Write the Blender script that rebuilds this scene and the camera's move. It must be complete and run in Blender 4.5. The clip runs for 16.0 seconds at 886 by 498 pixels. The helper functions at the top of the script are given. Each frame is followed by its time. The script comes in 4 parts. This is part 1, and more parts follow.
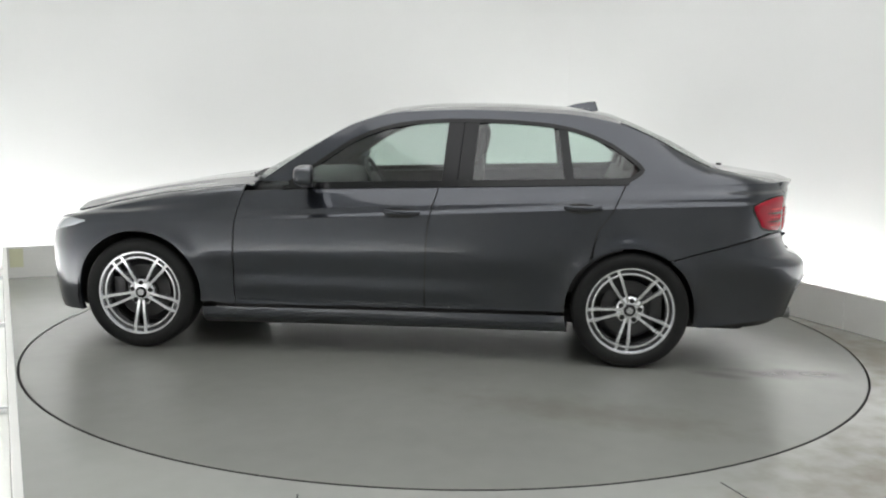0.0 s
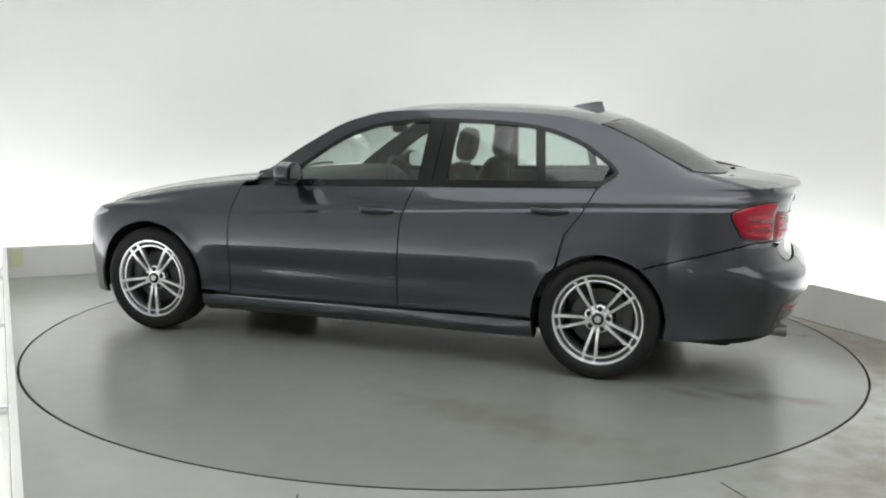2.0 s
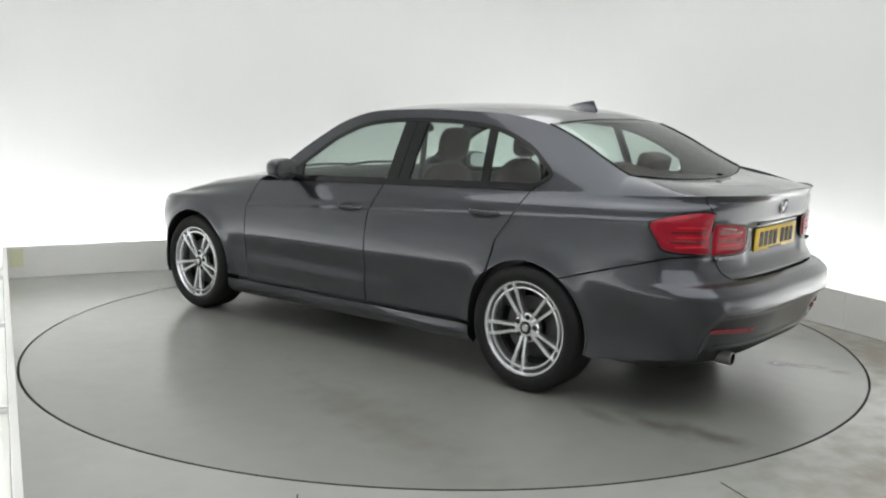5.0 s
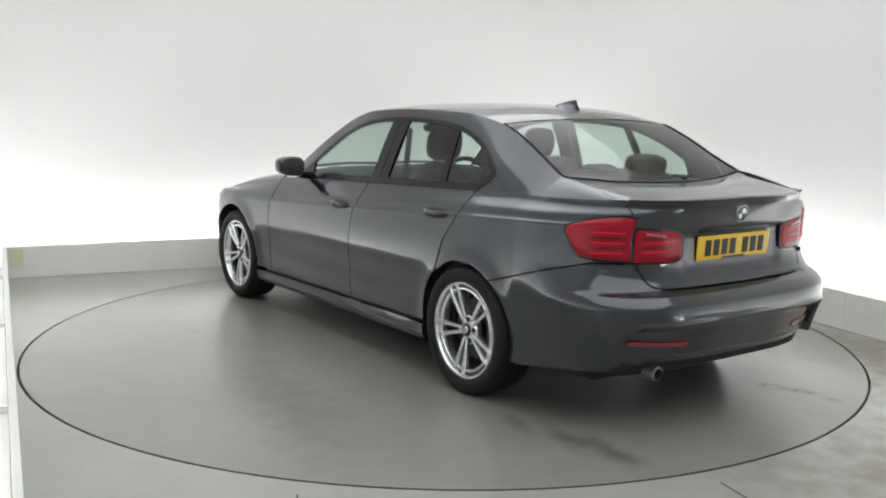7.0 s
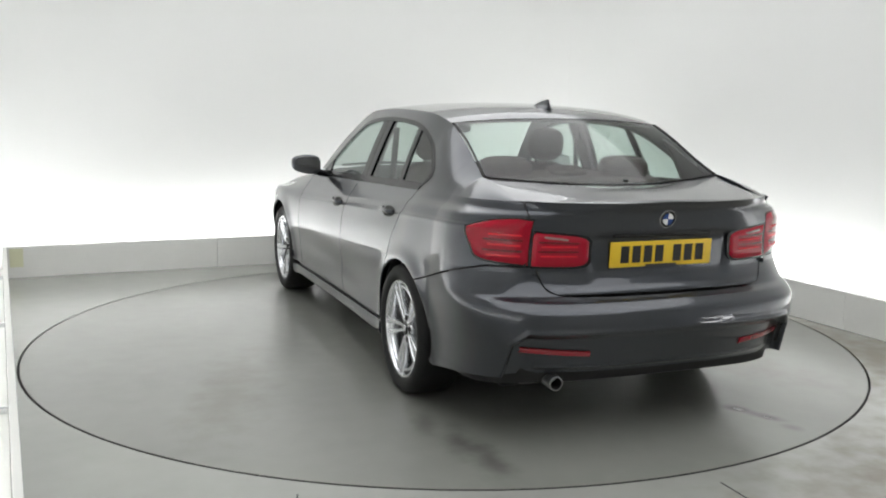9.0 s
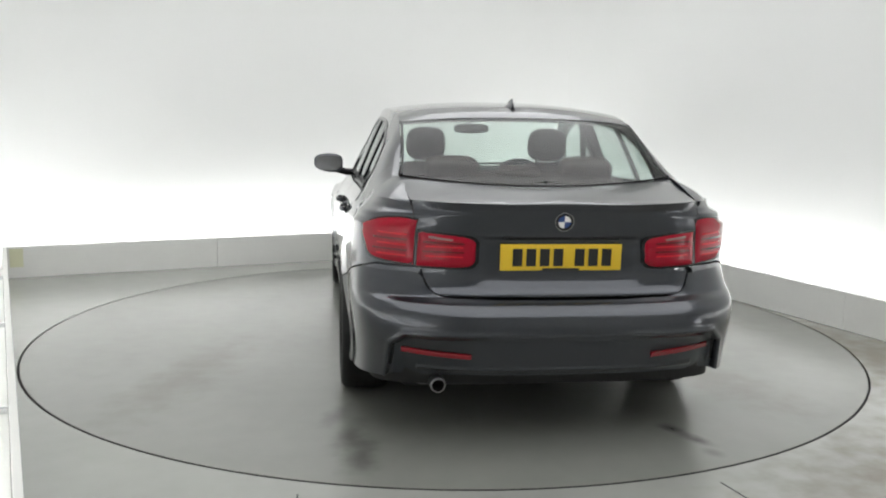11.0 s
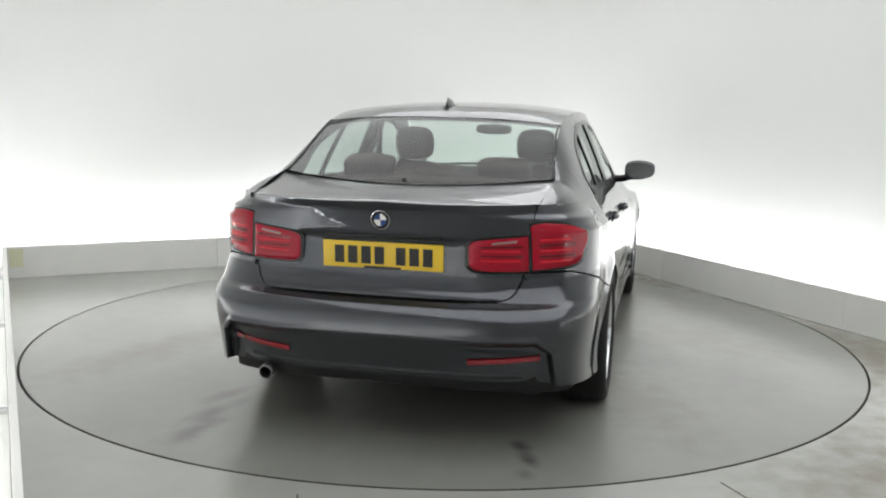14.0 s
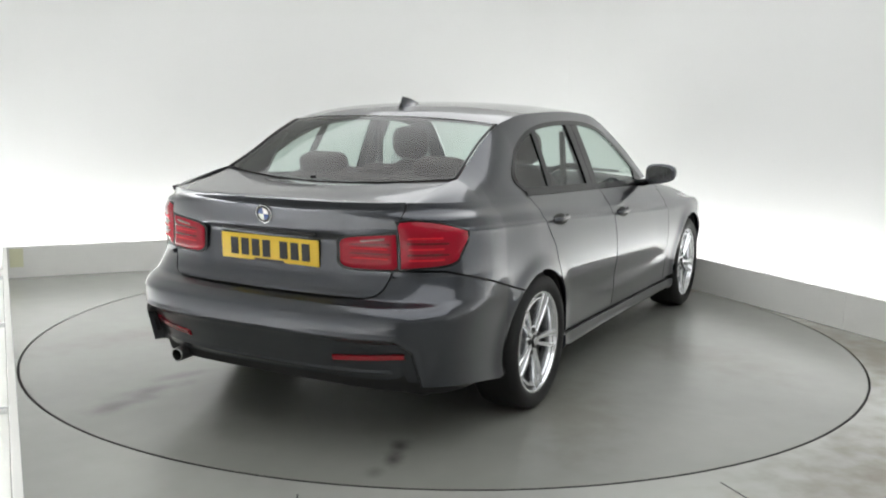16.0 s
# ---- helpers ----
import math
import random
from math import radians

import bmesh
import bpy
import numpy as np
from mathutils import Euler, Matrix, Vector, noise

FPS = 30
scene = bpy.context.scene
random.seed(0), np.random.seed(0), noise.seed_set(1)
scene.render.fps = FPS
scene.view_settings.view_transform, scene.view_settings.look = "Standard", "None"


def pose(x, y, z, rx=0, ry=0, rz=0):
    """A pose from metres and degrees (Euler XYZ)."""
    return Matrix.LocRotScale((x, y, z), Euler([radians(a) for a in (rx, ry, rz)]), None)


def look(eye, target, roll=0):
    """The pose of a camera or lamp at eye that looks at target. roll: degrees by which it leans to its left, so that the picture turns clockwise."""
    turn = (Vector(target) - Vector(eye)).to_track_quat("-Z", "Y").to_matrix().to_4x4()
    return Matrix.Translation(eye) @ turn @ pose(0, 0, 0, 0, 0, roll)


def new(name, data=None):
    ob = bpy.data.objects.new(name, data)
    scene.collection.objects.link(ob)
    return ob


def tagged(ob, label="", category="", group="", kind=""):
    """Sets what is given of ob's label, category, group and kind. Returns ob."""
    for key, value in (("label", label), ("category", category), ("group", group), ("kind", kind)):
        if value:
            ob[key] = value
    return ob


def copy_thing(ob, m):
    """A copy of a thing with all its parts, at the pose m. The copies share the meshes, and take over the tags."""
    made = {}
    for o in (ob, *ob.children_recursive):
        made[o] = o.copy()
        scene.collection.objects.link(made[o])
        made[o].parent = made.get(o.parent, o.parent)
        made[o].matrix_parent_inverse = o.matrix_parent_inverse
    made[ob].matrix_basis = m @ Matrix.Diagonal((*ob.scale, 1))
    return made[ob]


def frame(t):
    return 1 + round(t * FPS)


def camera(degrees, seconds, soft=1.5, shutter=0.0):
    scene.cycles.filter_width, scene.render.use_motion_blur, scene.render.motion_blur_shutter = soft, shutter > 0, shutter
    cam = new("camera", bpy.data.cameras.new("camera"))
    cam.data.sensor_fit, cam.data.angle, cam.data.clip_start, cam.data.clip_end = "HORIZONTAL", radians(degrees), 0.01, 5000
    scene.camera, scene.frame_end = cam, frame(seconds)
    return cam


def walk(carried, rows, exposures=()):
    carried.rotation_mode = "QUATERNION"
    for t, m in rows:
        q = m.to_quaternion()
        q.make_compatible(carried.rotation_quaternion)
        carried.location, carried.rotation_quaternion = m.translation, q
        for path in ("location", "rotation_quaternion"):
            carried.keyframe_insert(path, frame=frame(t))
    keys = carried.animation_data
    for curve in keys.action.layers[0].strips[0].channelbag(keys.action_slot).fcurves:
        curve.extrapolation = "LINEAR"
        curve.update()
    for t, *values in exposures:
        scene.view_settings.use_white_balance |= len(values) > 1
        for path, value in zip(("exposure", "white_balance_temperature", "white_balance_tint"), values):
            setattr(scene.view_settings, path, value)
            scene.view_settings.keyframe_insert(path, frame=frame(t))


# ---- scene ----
# ---- camera: fixed on a stand beside the turntable ----
cam = camera(50.70, 16.0, soft=2.0)
EYE = (0.0, -5.828, 1.431)
AIM = (-0.0157, 0.0, 0.5384)
ROLL = 1.05
walk(cam, [(0.0, look(EYE, AIM, ROLL)), (16.0, look(EYE, AIM, ROLL))], exposures=[(0.0, 0.0), (16.0, 0.0)])

# ---- light ----
ROOM = 25.6          # turn of the room about the turntable's centre, degrees
WALL_U, WALL_V, BACK_V, HIGH = 2.98, 3.33, -7.6, 3.4
CEIL_POWER, COVE = 118.0, 10.5

world = bpy.data.worlds.new("studio_world")
world.use_nodes = True
world.node_tree.nodes["Background"].inputs[0].default_value = (0.9, 0.95, 1.0, 1)
world.node_tree.nodes["Background"].inputs[1].default_value = 0.05
scene.world = world


# assumed overhead lamp, out of view, added for soft light from above
def ceiling_lamp(u, v, su, sv, power):
    data = bpy.data.lights.new("assumed_ceiling_lamp", "AREA")
    data.shape, data.size, data.size_y, data.energy = "RECTANGLE", su, sv, power
    data.color = (0.98, 0.99, 1.0)
    ob = new("assumed_ceiling_lamp", data)
    ob.matrix_world = pose(0, 0, 0, 0, 0, ROOM) @ pose(u, v, HIGH - 0.06)
    return ob


PANEL_U, PANEL_V, PANEL_AT = 4.4, 8.6, -2.0
ceiling_lamp(0, PANEL_AT, PANEL_U - 0.1, PANEL_V - 0.1, CEIL_POWER)


# ---- materials ----
def material(name, color, rough=0.5, metal=0.0, coat=0.0, spec=0.5, vary=0.0, scale=6.0, fine=0.0, fine_scale=120.0, bump=0.0, emit=None, power=0.0, rough_vary=0.0, coat_rough=0.03, coat_ior=1.5):
    mat = bpy.data.materials.new(name)
    mat.use_nodes = True
    nt = mat.node_tree
    bs = nt.nodes["Principled BSDF"]
    bs.inputs["Base Color"].default_value = (*color, 1)
    bs.inputs["Roughness"].default_value = rough
    bs.inputs["Metallic"].default_value = metal
    bs.inputs["Coat Weight"].default_value = coat
    bs.inputs["Coat Roughness"].default_value = coat_rough
    bs.inputs["Coat IOR"].default_value = coat_ior
    bs.inputs["Specular IOR Level"].default_value = spec
    if emit:
        bs.inputs["Emission Color"].default_value = (*emit, 1)
        bs.inputs["Emission Strength"].default_value = power
    tc = nt.nodes.new("ShaderNodeTexCoord")

    def tex(sc, det=4.0):
        n = nt.nodes.new("ShaderNodeTexNoise")
        n.inputs["Scale"].default_value = sc
        n.inputs["Detail"].default_value = det
        nt.links.new(tc.outputs["Object"], n.inputs["Vector"])
        return n

    if vary or fine:
        big, small = tex(scale), tex(fine_scale, 2.0)
        add = nt.nodes.new("ShaderNodeMath")
        add.operation = "MULTIPLY_ADD"
        nt.links.new(big.outputs["Fac"], add.inputs[0])
        add.inputs[1].default_value = 2 * vary
        add.inputs[2].default_value = 1 - vary
        add2 = nt.nodes.new("ShaderNodeMath")
        add2.operation = "MULTIPLY_ADD"
        nt.links.new(small.outputs["Fac"], add2.inputs[0])
        add2.inputs[1].default_value = 2 * fine
        nt.links.new(add.outputs[0], add2.inputs[2])
        sub = nt.nodes.new("ShaderNodeMath")
        sub.operation = "SUBTRACT"
        nt.links.new(add2.outputs[0], sub.inputs[0])
        sub.inputs[1].default_value = fine
        mul = nt.nodes.new("ShaderNodeVectorMath")
        mul.operation = "SCALE"
        mul.inputs[0].default_value = color
        nt.links.new(sub.outputs[0], mul.inputs["Scale"])
        nt.links.new(mul.outputs[0], bs.inputs["Base Color"])
        if rough_vary:
            mr = nt.nodes.new("ShaderNodeMath")
            mr.operation = "MULTIPLY_ADD"
            nt.links.new(big.outputs["Fac"], mr.inputs[0])
            mr.inputs[1].default_value = 2 * rough_vary
            mr.inputs[2].default_value = rough - rough_vary
            nt.links.new(mr.outputs[0], bs.inputs["Roughness"])
    if bump:
        b = nt.nodes.new("ShaderNodeBump")
        b.inputs["Strength"].default_value = bump
        b.inputs["Distance"].default_value = 0.002
        nt.links.new(tex(fine_scale, 2.0).outputs["Fac"], b.inputs["Height"])
        nt.links.new(b.outputs[0], bs.inputs["Normal"])
    return mat


def glass(name, tint, rough=0.0, face=0.07):
    """A thin pane: it lets tinted light through and mirrors more towards grazing angles. face: its mirroring seen straight on."""
    mat = bpy.data.materials.new(name)
    mat.use_nodes = True
    nt = mat.node_tree
    nt.nodes.clear()
    out = nt.nodes.new("ShaderNodeOutputMaterial")
    mix = nt.nodes.new("ShaderNodeMixShader")
    tr = nt.nodes.new("ShaderNodeBsdfTransparent")
    gl = nt.nodes.new("ShaderNodeBsdfGlossy")
    lw = nt.nodes.new("ShaderNodeLayerWeight")
    tr.inputs[0].default_value = (*tint, 1)
    gl.inputs["Roughness"].default_value = rough
    lw.inputs["Blend"].default_value = 0.5
    pw = nt.nodes.new("ShaderNodeMath")
    pw.operation = "POWER"
    pw.inputs[1].default_value = 5.0
    nt.links.new(lw.outputs["Facing"], pw.inputs[0])
    add = nt.nodes.new("ShaderNodeMath")
    add.operation = "MULTIPLY_ADD"
    add.inputs[1].default_value = 0.95 - face
    add.inputs[2].default_value = face
    nt.links.new(pw.outputs[0], add.inputs[0])
    nt.links.new(add.outputs[0], mix.inputs[0])
    nt.links.new(tr.outputs[0], mix.inputs[1])
    nt.links.new(gl.outputs[0], mix.inputs[2])
    nt.links.new(mix.outputs[0], out.inputs[0])
    return mat


PAINT = material("grey_metallic_paint", (0.028, 0.032, 0.041), 0.28, 0.92, 1.0, 0.5, 0.02, 3.0, 0.10, 900.0, coat_ior=1.62)
WHITE_WALL = material("white_matt_wall_paint", (0.76, 0.765, 0.75), 0.7, vary=0.02, scale=0.8, fine=0.01, fine_scale=60, bump=0.05)
PLINTH = material("off_white_board_paint", (0.76, 0.76, 0.73), 0.5, vary=0.05, scale=3.0, fine=0.02, fine_scale=40, bump=0.06)
YELLOWED = material("yellowed_paint", (0.70, 0.70, 0.50), 0.5, vary=0.06, scale=12)
BLACK_PLASTIC_AND_SHADE = material("black_plastic_and_shade", (0.012, 0.012, 0.013), 0.45, vary=0.1, scale=9, fine=0.08, fine_scale=400, bump=0.1)
GLOSS_BLACK = material("gloss_black_trim", (0.007, 0.007, 0.008), 0.18, spec=0.35)
# underbody black, also used as painted shade in recesses and gaps
SHADOW_BLACK = material("underseal_and_shade_black", (0.006, 0.006, 0.006), 0.8, vary=0.15, scale=8)
RUBBER = material("tyre_rubber", (0.011, 0.011, 0.011), 0.62, spec=0.25, vary=0.15, scale=12, fine=0.1, fine_scale=150, bump=0.15)
ALLOY = material("silver_alloy", (0.74, 0.75, 0.77), 0.18, 0.9, 0.4, vary=0.04, scale=12, fine=0.03, fine_scale=300)
STEEL = material("brake_steel", (0.22, 0.22, 0.22), 0.38, 0.9, vary=0.15, scale=14, fine=0.1, fine_scale=200)
DISC_STEEL = material("brake_steel_and_groove_shade", (0.07, 0.07, 0.07), 0.5, 0.8, vary=0.2, scale=14, fine=0.1, fine_scale=200)
CHROME = material("chrome", (0.70, 0.70, 0.72), 0.18, 1.0)
RED_LENS = material("red_lens", (0.31, 0.003, 0.017), 0.12, coat=0.15, spec=0.25, vary=0.06, scale=20)
RED_DARK = material("dark_red_lens", (0.26, 0.004, 0.012), 0.15, coat=1.0)
RED_BRIGHT = material("red_light_bar", (0.60, 0.012, 0.026), 0.2, coat=0.1, spec=0.3)
RED_DEEP = material("deep_red_lens", (0.10, 0.002, 0.006), 0.15, coat=0.4)
CLEAR_LENS = material("pale_lens", (0.26, 0.16, 0.16), 0.1, coat=1.0)
HEAD_LENS = material("headlamp_lens", (0.35, 0.37, 0.40), 0.06, 0.3, 1.0)
PLATE_YELLOW = material("yellow_plate", (0.75, 0.5, 0.02), 0.4, coat=0.3, vary=0.02)
INK = material("black_plate_ink", (0.012, 0.012, 0.012), 0.5)
BADGE_BLUE = material("blue_enamel", (0.015, 0.05, 0.20), 0.15, coat=1.0)
BADGE_WHITE = material("white_enamel", (0.8, 0.8, 0.8), 0.15, coat=1.0)
CABIN = material("black_cabin_plastic", (0.016, 0.016, 0.017), 0.6, vary=0.1, fine=0.05, fine_scale=200)
LEATHER = material("dark_maroon_leather", (0.034, 0.014, 0.013), 0.5, vary=0.12, scale=8, fine=0.06, fine_scale=60)
HEADLINER = material("grey_headlining", (0.22, 0.22, 0.21), 0.9, vary=0.04)
SIDE_GLASS = glass("tinted_side_glass", (0.66, 0.75, 0.71), face=0.09)
REAR_GLASS = glass("tinted_rear_glass", (0.74, 0.83, 0.79), face=0.06)
FRONT_GLASS = glass("windscreen_glass", (0.80, 0.87, 0.84))
TUBE = material("lit_white_diffuser", (0.9, 0.9, 0.9), 0.5, emit=(0.985, 0.99, 1.0), power=COVE)
PANEL = material("assumed_ceiling_diffuser", (0.9, 0.9, 0.9), 0.6, emit=(0.98, 0.99, 1.0), power=0.25)


def floor_material(name, base, stains_and_patches):
    """Grey sealed floor paint, with scuffs, brown-toned patches and, on the disc, each dark oil stain at (x, y, radius,
    strength).
    """
    mat = material(name, base, 0.27, spec=0.6, coat=0.35, coat_rough=0.22, vary=0.13, scale=1.1, fine=0.05, fine_scale=9)
    nt = mat.node_tree
    bs = nt.nodes["Principled BSDF"]
    tc = nt.nodes.new("ShaderNodeTexCoord")
    src = bs.inputs["Base Color"].links[0].from_socket
    blot = nt.nodes.new("ShaderNodeTexNoise")
    blot.inputs["Scale"].default_value = 7.0
    blot.inputs["Detail"].default_value = 3.0
    nt.links.new(tc.outputs["Object"], blot.inputs["Vector"])
    for sx, sy, rx, ry, turn, power, tint in stains_and_patches:
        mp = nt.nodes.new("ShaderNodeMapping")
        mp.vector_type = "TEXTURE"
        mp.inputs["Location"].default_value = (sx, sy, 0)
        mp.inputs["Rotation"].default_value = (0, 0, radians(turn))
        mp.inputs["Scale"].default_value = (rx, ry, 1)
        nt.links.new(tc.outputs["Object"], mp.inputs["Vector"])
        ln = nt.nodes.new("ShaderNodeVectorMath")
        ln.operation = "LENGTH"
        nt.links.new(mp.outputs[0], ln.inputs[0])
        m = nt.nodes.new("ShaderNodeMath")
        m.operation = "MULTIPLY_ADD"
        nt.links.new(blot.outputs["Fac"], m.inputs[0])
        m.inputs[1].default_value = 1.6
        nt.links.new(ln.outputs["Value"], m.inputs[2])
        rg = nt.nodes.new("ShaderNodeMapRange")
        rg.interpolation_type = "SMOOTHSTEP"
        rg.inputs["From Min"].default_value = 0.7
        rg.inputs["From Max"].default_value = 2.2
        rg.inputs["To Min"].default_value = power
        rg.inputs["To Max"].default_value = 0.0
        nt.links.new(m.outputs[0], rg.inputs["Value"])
        patch_tone = nt.nodes.new("ShaderNodeVectorMath")
        patch_tone.operation = "MULTIPLY"
        patch_tone.inputs[1].default_value = tint
        nt.links.new(src, patch_tone.inputs[0])
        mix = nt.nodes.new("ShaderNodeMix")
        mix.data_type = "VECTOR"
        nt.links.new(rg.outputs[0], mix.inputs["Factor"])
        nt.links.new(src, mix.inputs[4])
        nt.links.new(patch_tone.outputs[0], mix.inputs[5])
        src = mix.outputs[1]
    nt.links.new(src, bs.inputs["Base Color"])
    return mat


# BROWN patches darken parts of the floor's right side and of the disc
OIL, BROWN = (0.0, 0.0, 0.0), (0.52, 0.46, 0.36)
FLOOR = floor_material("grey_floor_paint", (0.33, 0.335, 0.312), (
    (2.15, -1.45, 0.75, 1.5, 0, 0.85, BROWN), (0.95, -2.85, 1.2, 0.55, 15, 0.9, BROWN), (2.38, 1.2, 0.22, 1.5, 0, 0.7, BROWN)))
DISC = floor_material("grey_turntable_paint", (0.235, 0.240, 0.217), (
    (-1.58, 0.72, 0.16, 0.06, 165, 0.3, OIL), (-1.84, 0.66, 0.20, 0.07, 165, 0.42, OIL), (-2.10, 0.62, 0.24, 0.08, 170, 0.45, OIL),
    (-1.88, -0.80, 0.08, 0.05, 30, 0.6, OIL), (-2.02, -0.85, 0.09, 0.05, 30, 0.6, OIL), (-2.17, -0.86, 0.06, 0.04, 20, 0.3, OIL),
    (-1.1, -1.3, 0.7, 0.25, 20, 0.35, BROWN), (-0.9, 1.5, 0.8, 0.2, -15, 0.35, BROWN), (0.3, -1.6, 0.6, 0.3, 60, 0.25, BROWN)))


# ---- mesh helpers ----
def part(name, bm, mat, parent=None, label=""):
    """Links a bmesh (or vertices and faces) as one mesh object under a thing or a part."""
    me = bpy.data.meshes.new(name)
    if isinstance(bm, tuple):
        me.from_pydata([tuple(map(float, v)) for v in bm[0]], [], bm[1])
    else:
        bm.to_mesh(me)
        bm.free()
    me.materials.append(mat)
    ob = new(name, me)
    ob.parent = parent
    if label:
        tagged(ob, label)
    return ob


def smooth(ob, angle=40):
    ob.data.shade_smooth()
    ob.data.set_sharp_from_angle(angle=radians(angle))
    return ob


def curve(*keys):
    """A smooth function through (x, value) keys, level at neither end, with no overshoot."""
    xs = np.array([k[0] for k in keys], float)
    ys = np.array([k[1] for k in keys], float)
    h = np.diff(xs)
    d = np.diff(ys) / h
    m = np.zeros(len(xs))
    m[0], m[-1] = d[0], d[-1]
    for i in range(1, len(xs) - 1):
        if d[i - 1] * d[i] > 0:
            w1, w2 = 2 * h[i] + h[i - 1], h[i] + 2 * h[i - 1]
            m[i] = (w1 + w2) / (w1 / d[i - 1] + w2 / d[i])

    def f(x):
        x = np.clip(np.asarray(x, float), xs[0], xs[-1])
        i = np.clip(np.searchsorted(xs, x) - 1, 0, len(xs) - 2)
        t = (x - xs[i]) / h[i]
        return (ys[i] * (1 + 2 * t) * (1 - t) ** 2 + m[i] * h[i] * t * (1 - t) ** 2 + ys[i + 1] * t * t * (3 - 2 * t) + m[i + 1] * h[i] * t * t * (t - 1))
    return f


def path(points, n, rounded=False):
    """n points evenly along a broken line, or along a smooth line through its points."""
    p = np.array(points, float)
    if rounded and len(p) > 2:
        q = np.vstack([2 * p[0] - p[1], p, 2 * p[-1] - p[-2]])
        out = []
        for i in range(len(p) - 1):
            t = np.linspace(0, 1, 24, endpoint=False)[:, None]
            a, b, c, d = q[i], q[i + 1], q[i + 2], q[i + 3]
            out.append(0.5 * (2 * b + (c - a) * t + (2 * a - 5 * b + 4 * c - d) * t ** 2 + (3 * b - a - 3 * c + d) * t ** 3))
        p = np.vstack(out + [p[-1:]])
    s = np.concatenate([[0], np.cumsum(np.linalg.norm(np.diff(p, axis=0), axis=1))])
    u = np.linspace(0, s[-1], n)
    return np.stack([np.interp(u, s, p[:, k]) for k in range(p.shape[1])], 1)


def coons(top, bottom, left, right):
    """A grid between four border lines: top and bottom run left to right, left and right run top to bottom."""
    n, m = len(top), len(left)
    u, v = np.linspace(0, 1, n)[None, :, None], np.linspace(0, 1, m)[:, None, None]
    g = (1 - v) * top[None] + v * bottom[None] + (1 - u) * left[:, None] + u * right[:, None]
    g = g - ((1 - u) * (1 - v) * top[0] + u * (1 - v) * top[-1] + (1 - u) * v * bottom[0] + u * v * bottom[-1])
    return g


def normals(p):
    a, b = np.gradient(p, axis=0), np.gradient(p, axis=1)
    n = np.cross(a, b)
    return n / np.maximum(np.linalg.norm(n, axis=2, keepdims=True), 1e-9)


def sheet(p, depth=0.012, flip=False, lift=0.0):
    """A grid of points as a panel with its edges folded in. Rows run down, columns run along."""
    n = normals(p) * (-1 if flip else 1)
    p = p + n * lift
    r, c = p.shape[:2]
    verts = list(p.reshape(-1, 3))
    faces = []
    for i in range(r - 1):
        for j in range(c - 1):
            q = (i * c + j, i * c + j + 1, (i + 1) * c + j + 1, (i + 1) * c + j)
            faces.append(q if flip else q[::-1])
    if depth:
        rim = [(0, j) for j in range(c)] + [(i, c - 1) for i in range(1, r)] + [(r - 1, j) for j in range(c - 2, -1, -1)] + [(i, 0) for i in range(r - 2, 0, -1)]
        base = len(verts)
        for i, j in rim:
            verts.append(p[i, j])
            verts.append(p[i, j] - n[i, j] * depth)
        k = len(rim)
        for a in range(k):
            b = (a + 1) % k
            q = (base + 2 * a, base + 2 * b, base + 2 * b + 1, base + 2 * a + 1)
            faces.append(q[::-1] if flip else q)
    return verts, faces


def joined(*meshes):
    verts, faces = [], []
    for v, f in meshes:
        k = len(verts)
        verts += list(v)
        faces += [tuple(i + k for i in q) for q in f]
    return verts, faces


def mirrored(mesh):
    return [(v[0], -v[1], v[2]) for v in mesh[0]], [tuple(reversed(q)) for q in mesh[1]]


def tube(points, radius, sides=8, closed=False):
    p = np.array(points, float)
    n = len(p)
    verts, faces = [], []
    t = np.gradient(p, axis=0)
    if closed:
        t = np.roll(p, -1, 0) - np.roll(p, 1, 0)
    ref = np.array([0.01, 0.02, 1.0])
    for i in range(n):
        d = t[i] / np.linalg.norm(t[i])
        a = np.cross(d, ref)
        if np.linalg.norm(a) < 0.1:
            a = np.cross(d, (1, 0, 0))
        a /= np.linalg.norm(a)
        b = np.cross(d, a)
        for k in range(sides):
            w = 2 * math.pi * k / sides
            verts.append(p[i] + radius * (a * math.cos(w) + b * math.sin(w)))
    for i in range(n if closed else n - 1):
        j = (i + 1) % n
        for k in range(sides):
            k2 = (k + 1) % sides
            faces.append((i * sides + k, i * sides + k2, j * sides + k2, j * sides + k))
    if not closed:
        faces.append(tuple(range(sides)))
        faces.append(tuple(reversed(range((n - 1) * sides, n * sides))))
    return verts, faces


def lathe(profile, axis, center, steps=64):
    """Turns (radius, offset) points about an axis through center; the offset runs along the axis."""
    axis = Vector(axis).normalized()
    side = axis.orthogonal().normalized()
    up = axis.cross(side)
    verts, faces, n = [], [], len(profile)
    for k in range(steps):
        w = 2 * math.pi * k / steps
        d = side * math.cos(w) + up * math.sin(w)
        for r, o in profile:
            verts.append(Vector(center) + d * r + axis * o)
    for k in range(steps):
        k2 = (k + 1) % steps
        for i in range(n - 1):
            faces.append((k * n + i, k * n + i + 1, k2 * n + i + 1, k2 * n + i))
    return verts, faces


def block(size, center, bevel=0.01, turn=None, segments=2):
    bm = bmesh.new()
    bmesh.ops.create_cube(bm, size=1)
    bmesh.ops.scale(bm, vec=size, verts=bm.verts)
    if bevel:
        bmesh.ops.bevel(bm, geom=bm.edges[:], offset=bevel, segments=segments, affect="EDGES", profile=0.5)
    m = Matrix.Translation(center) @ (turn or Matrix())
    bmesh.ops.transform(bm, matrix=m, verts=bm.verts)
    return bm


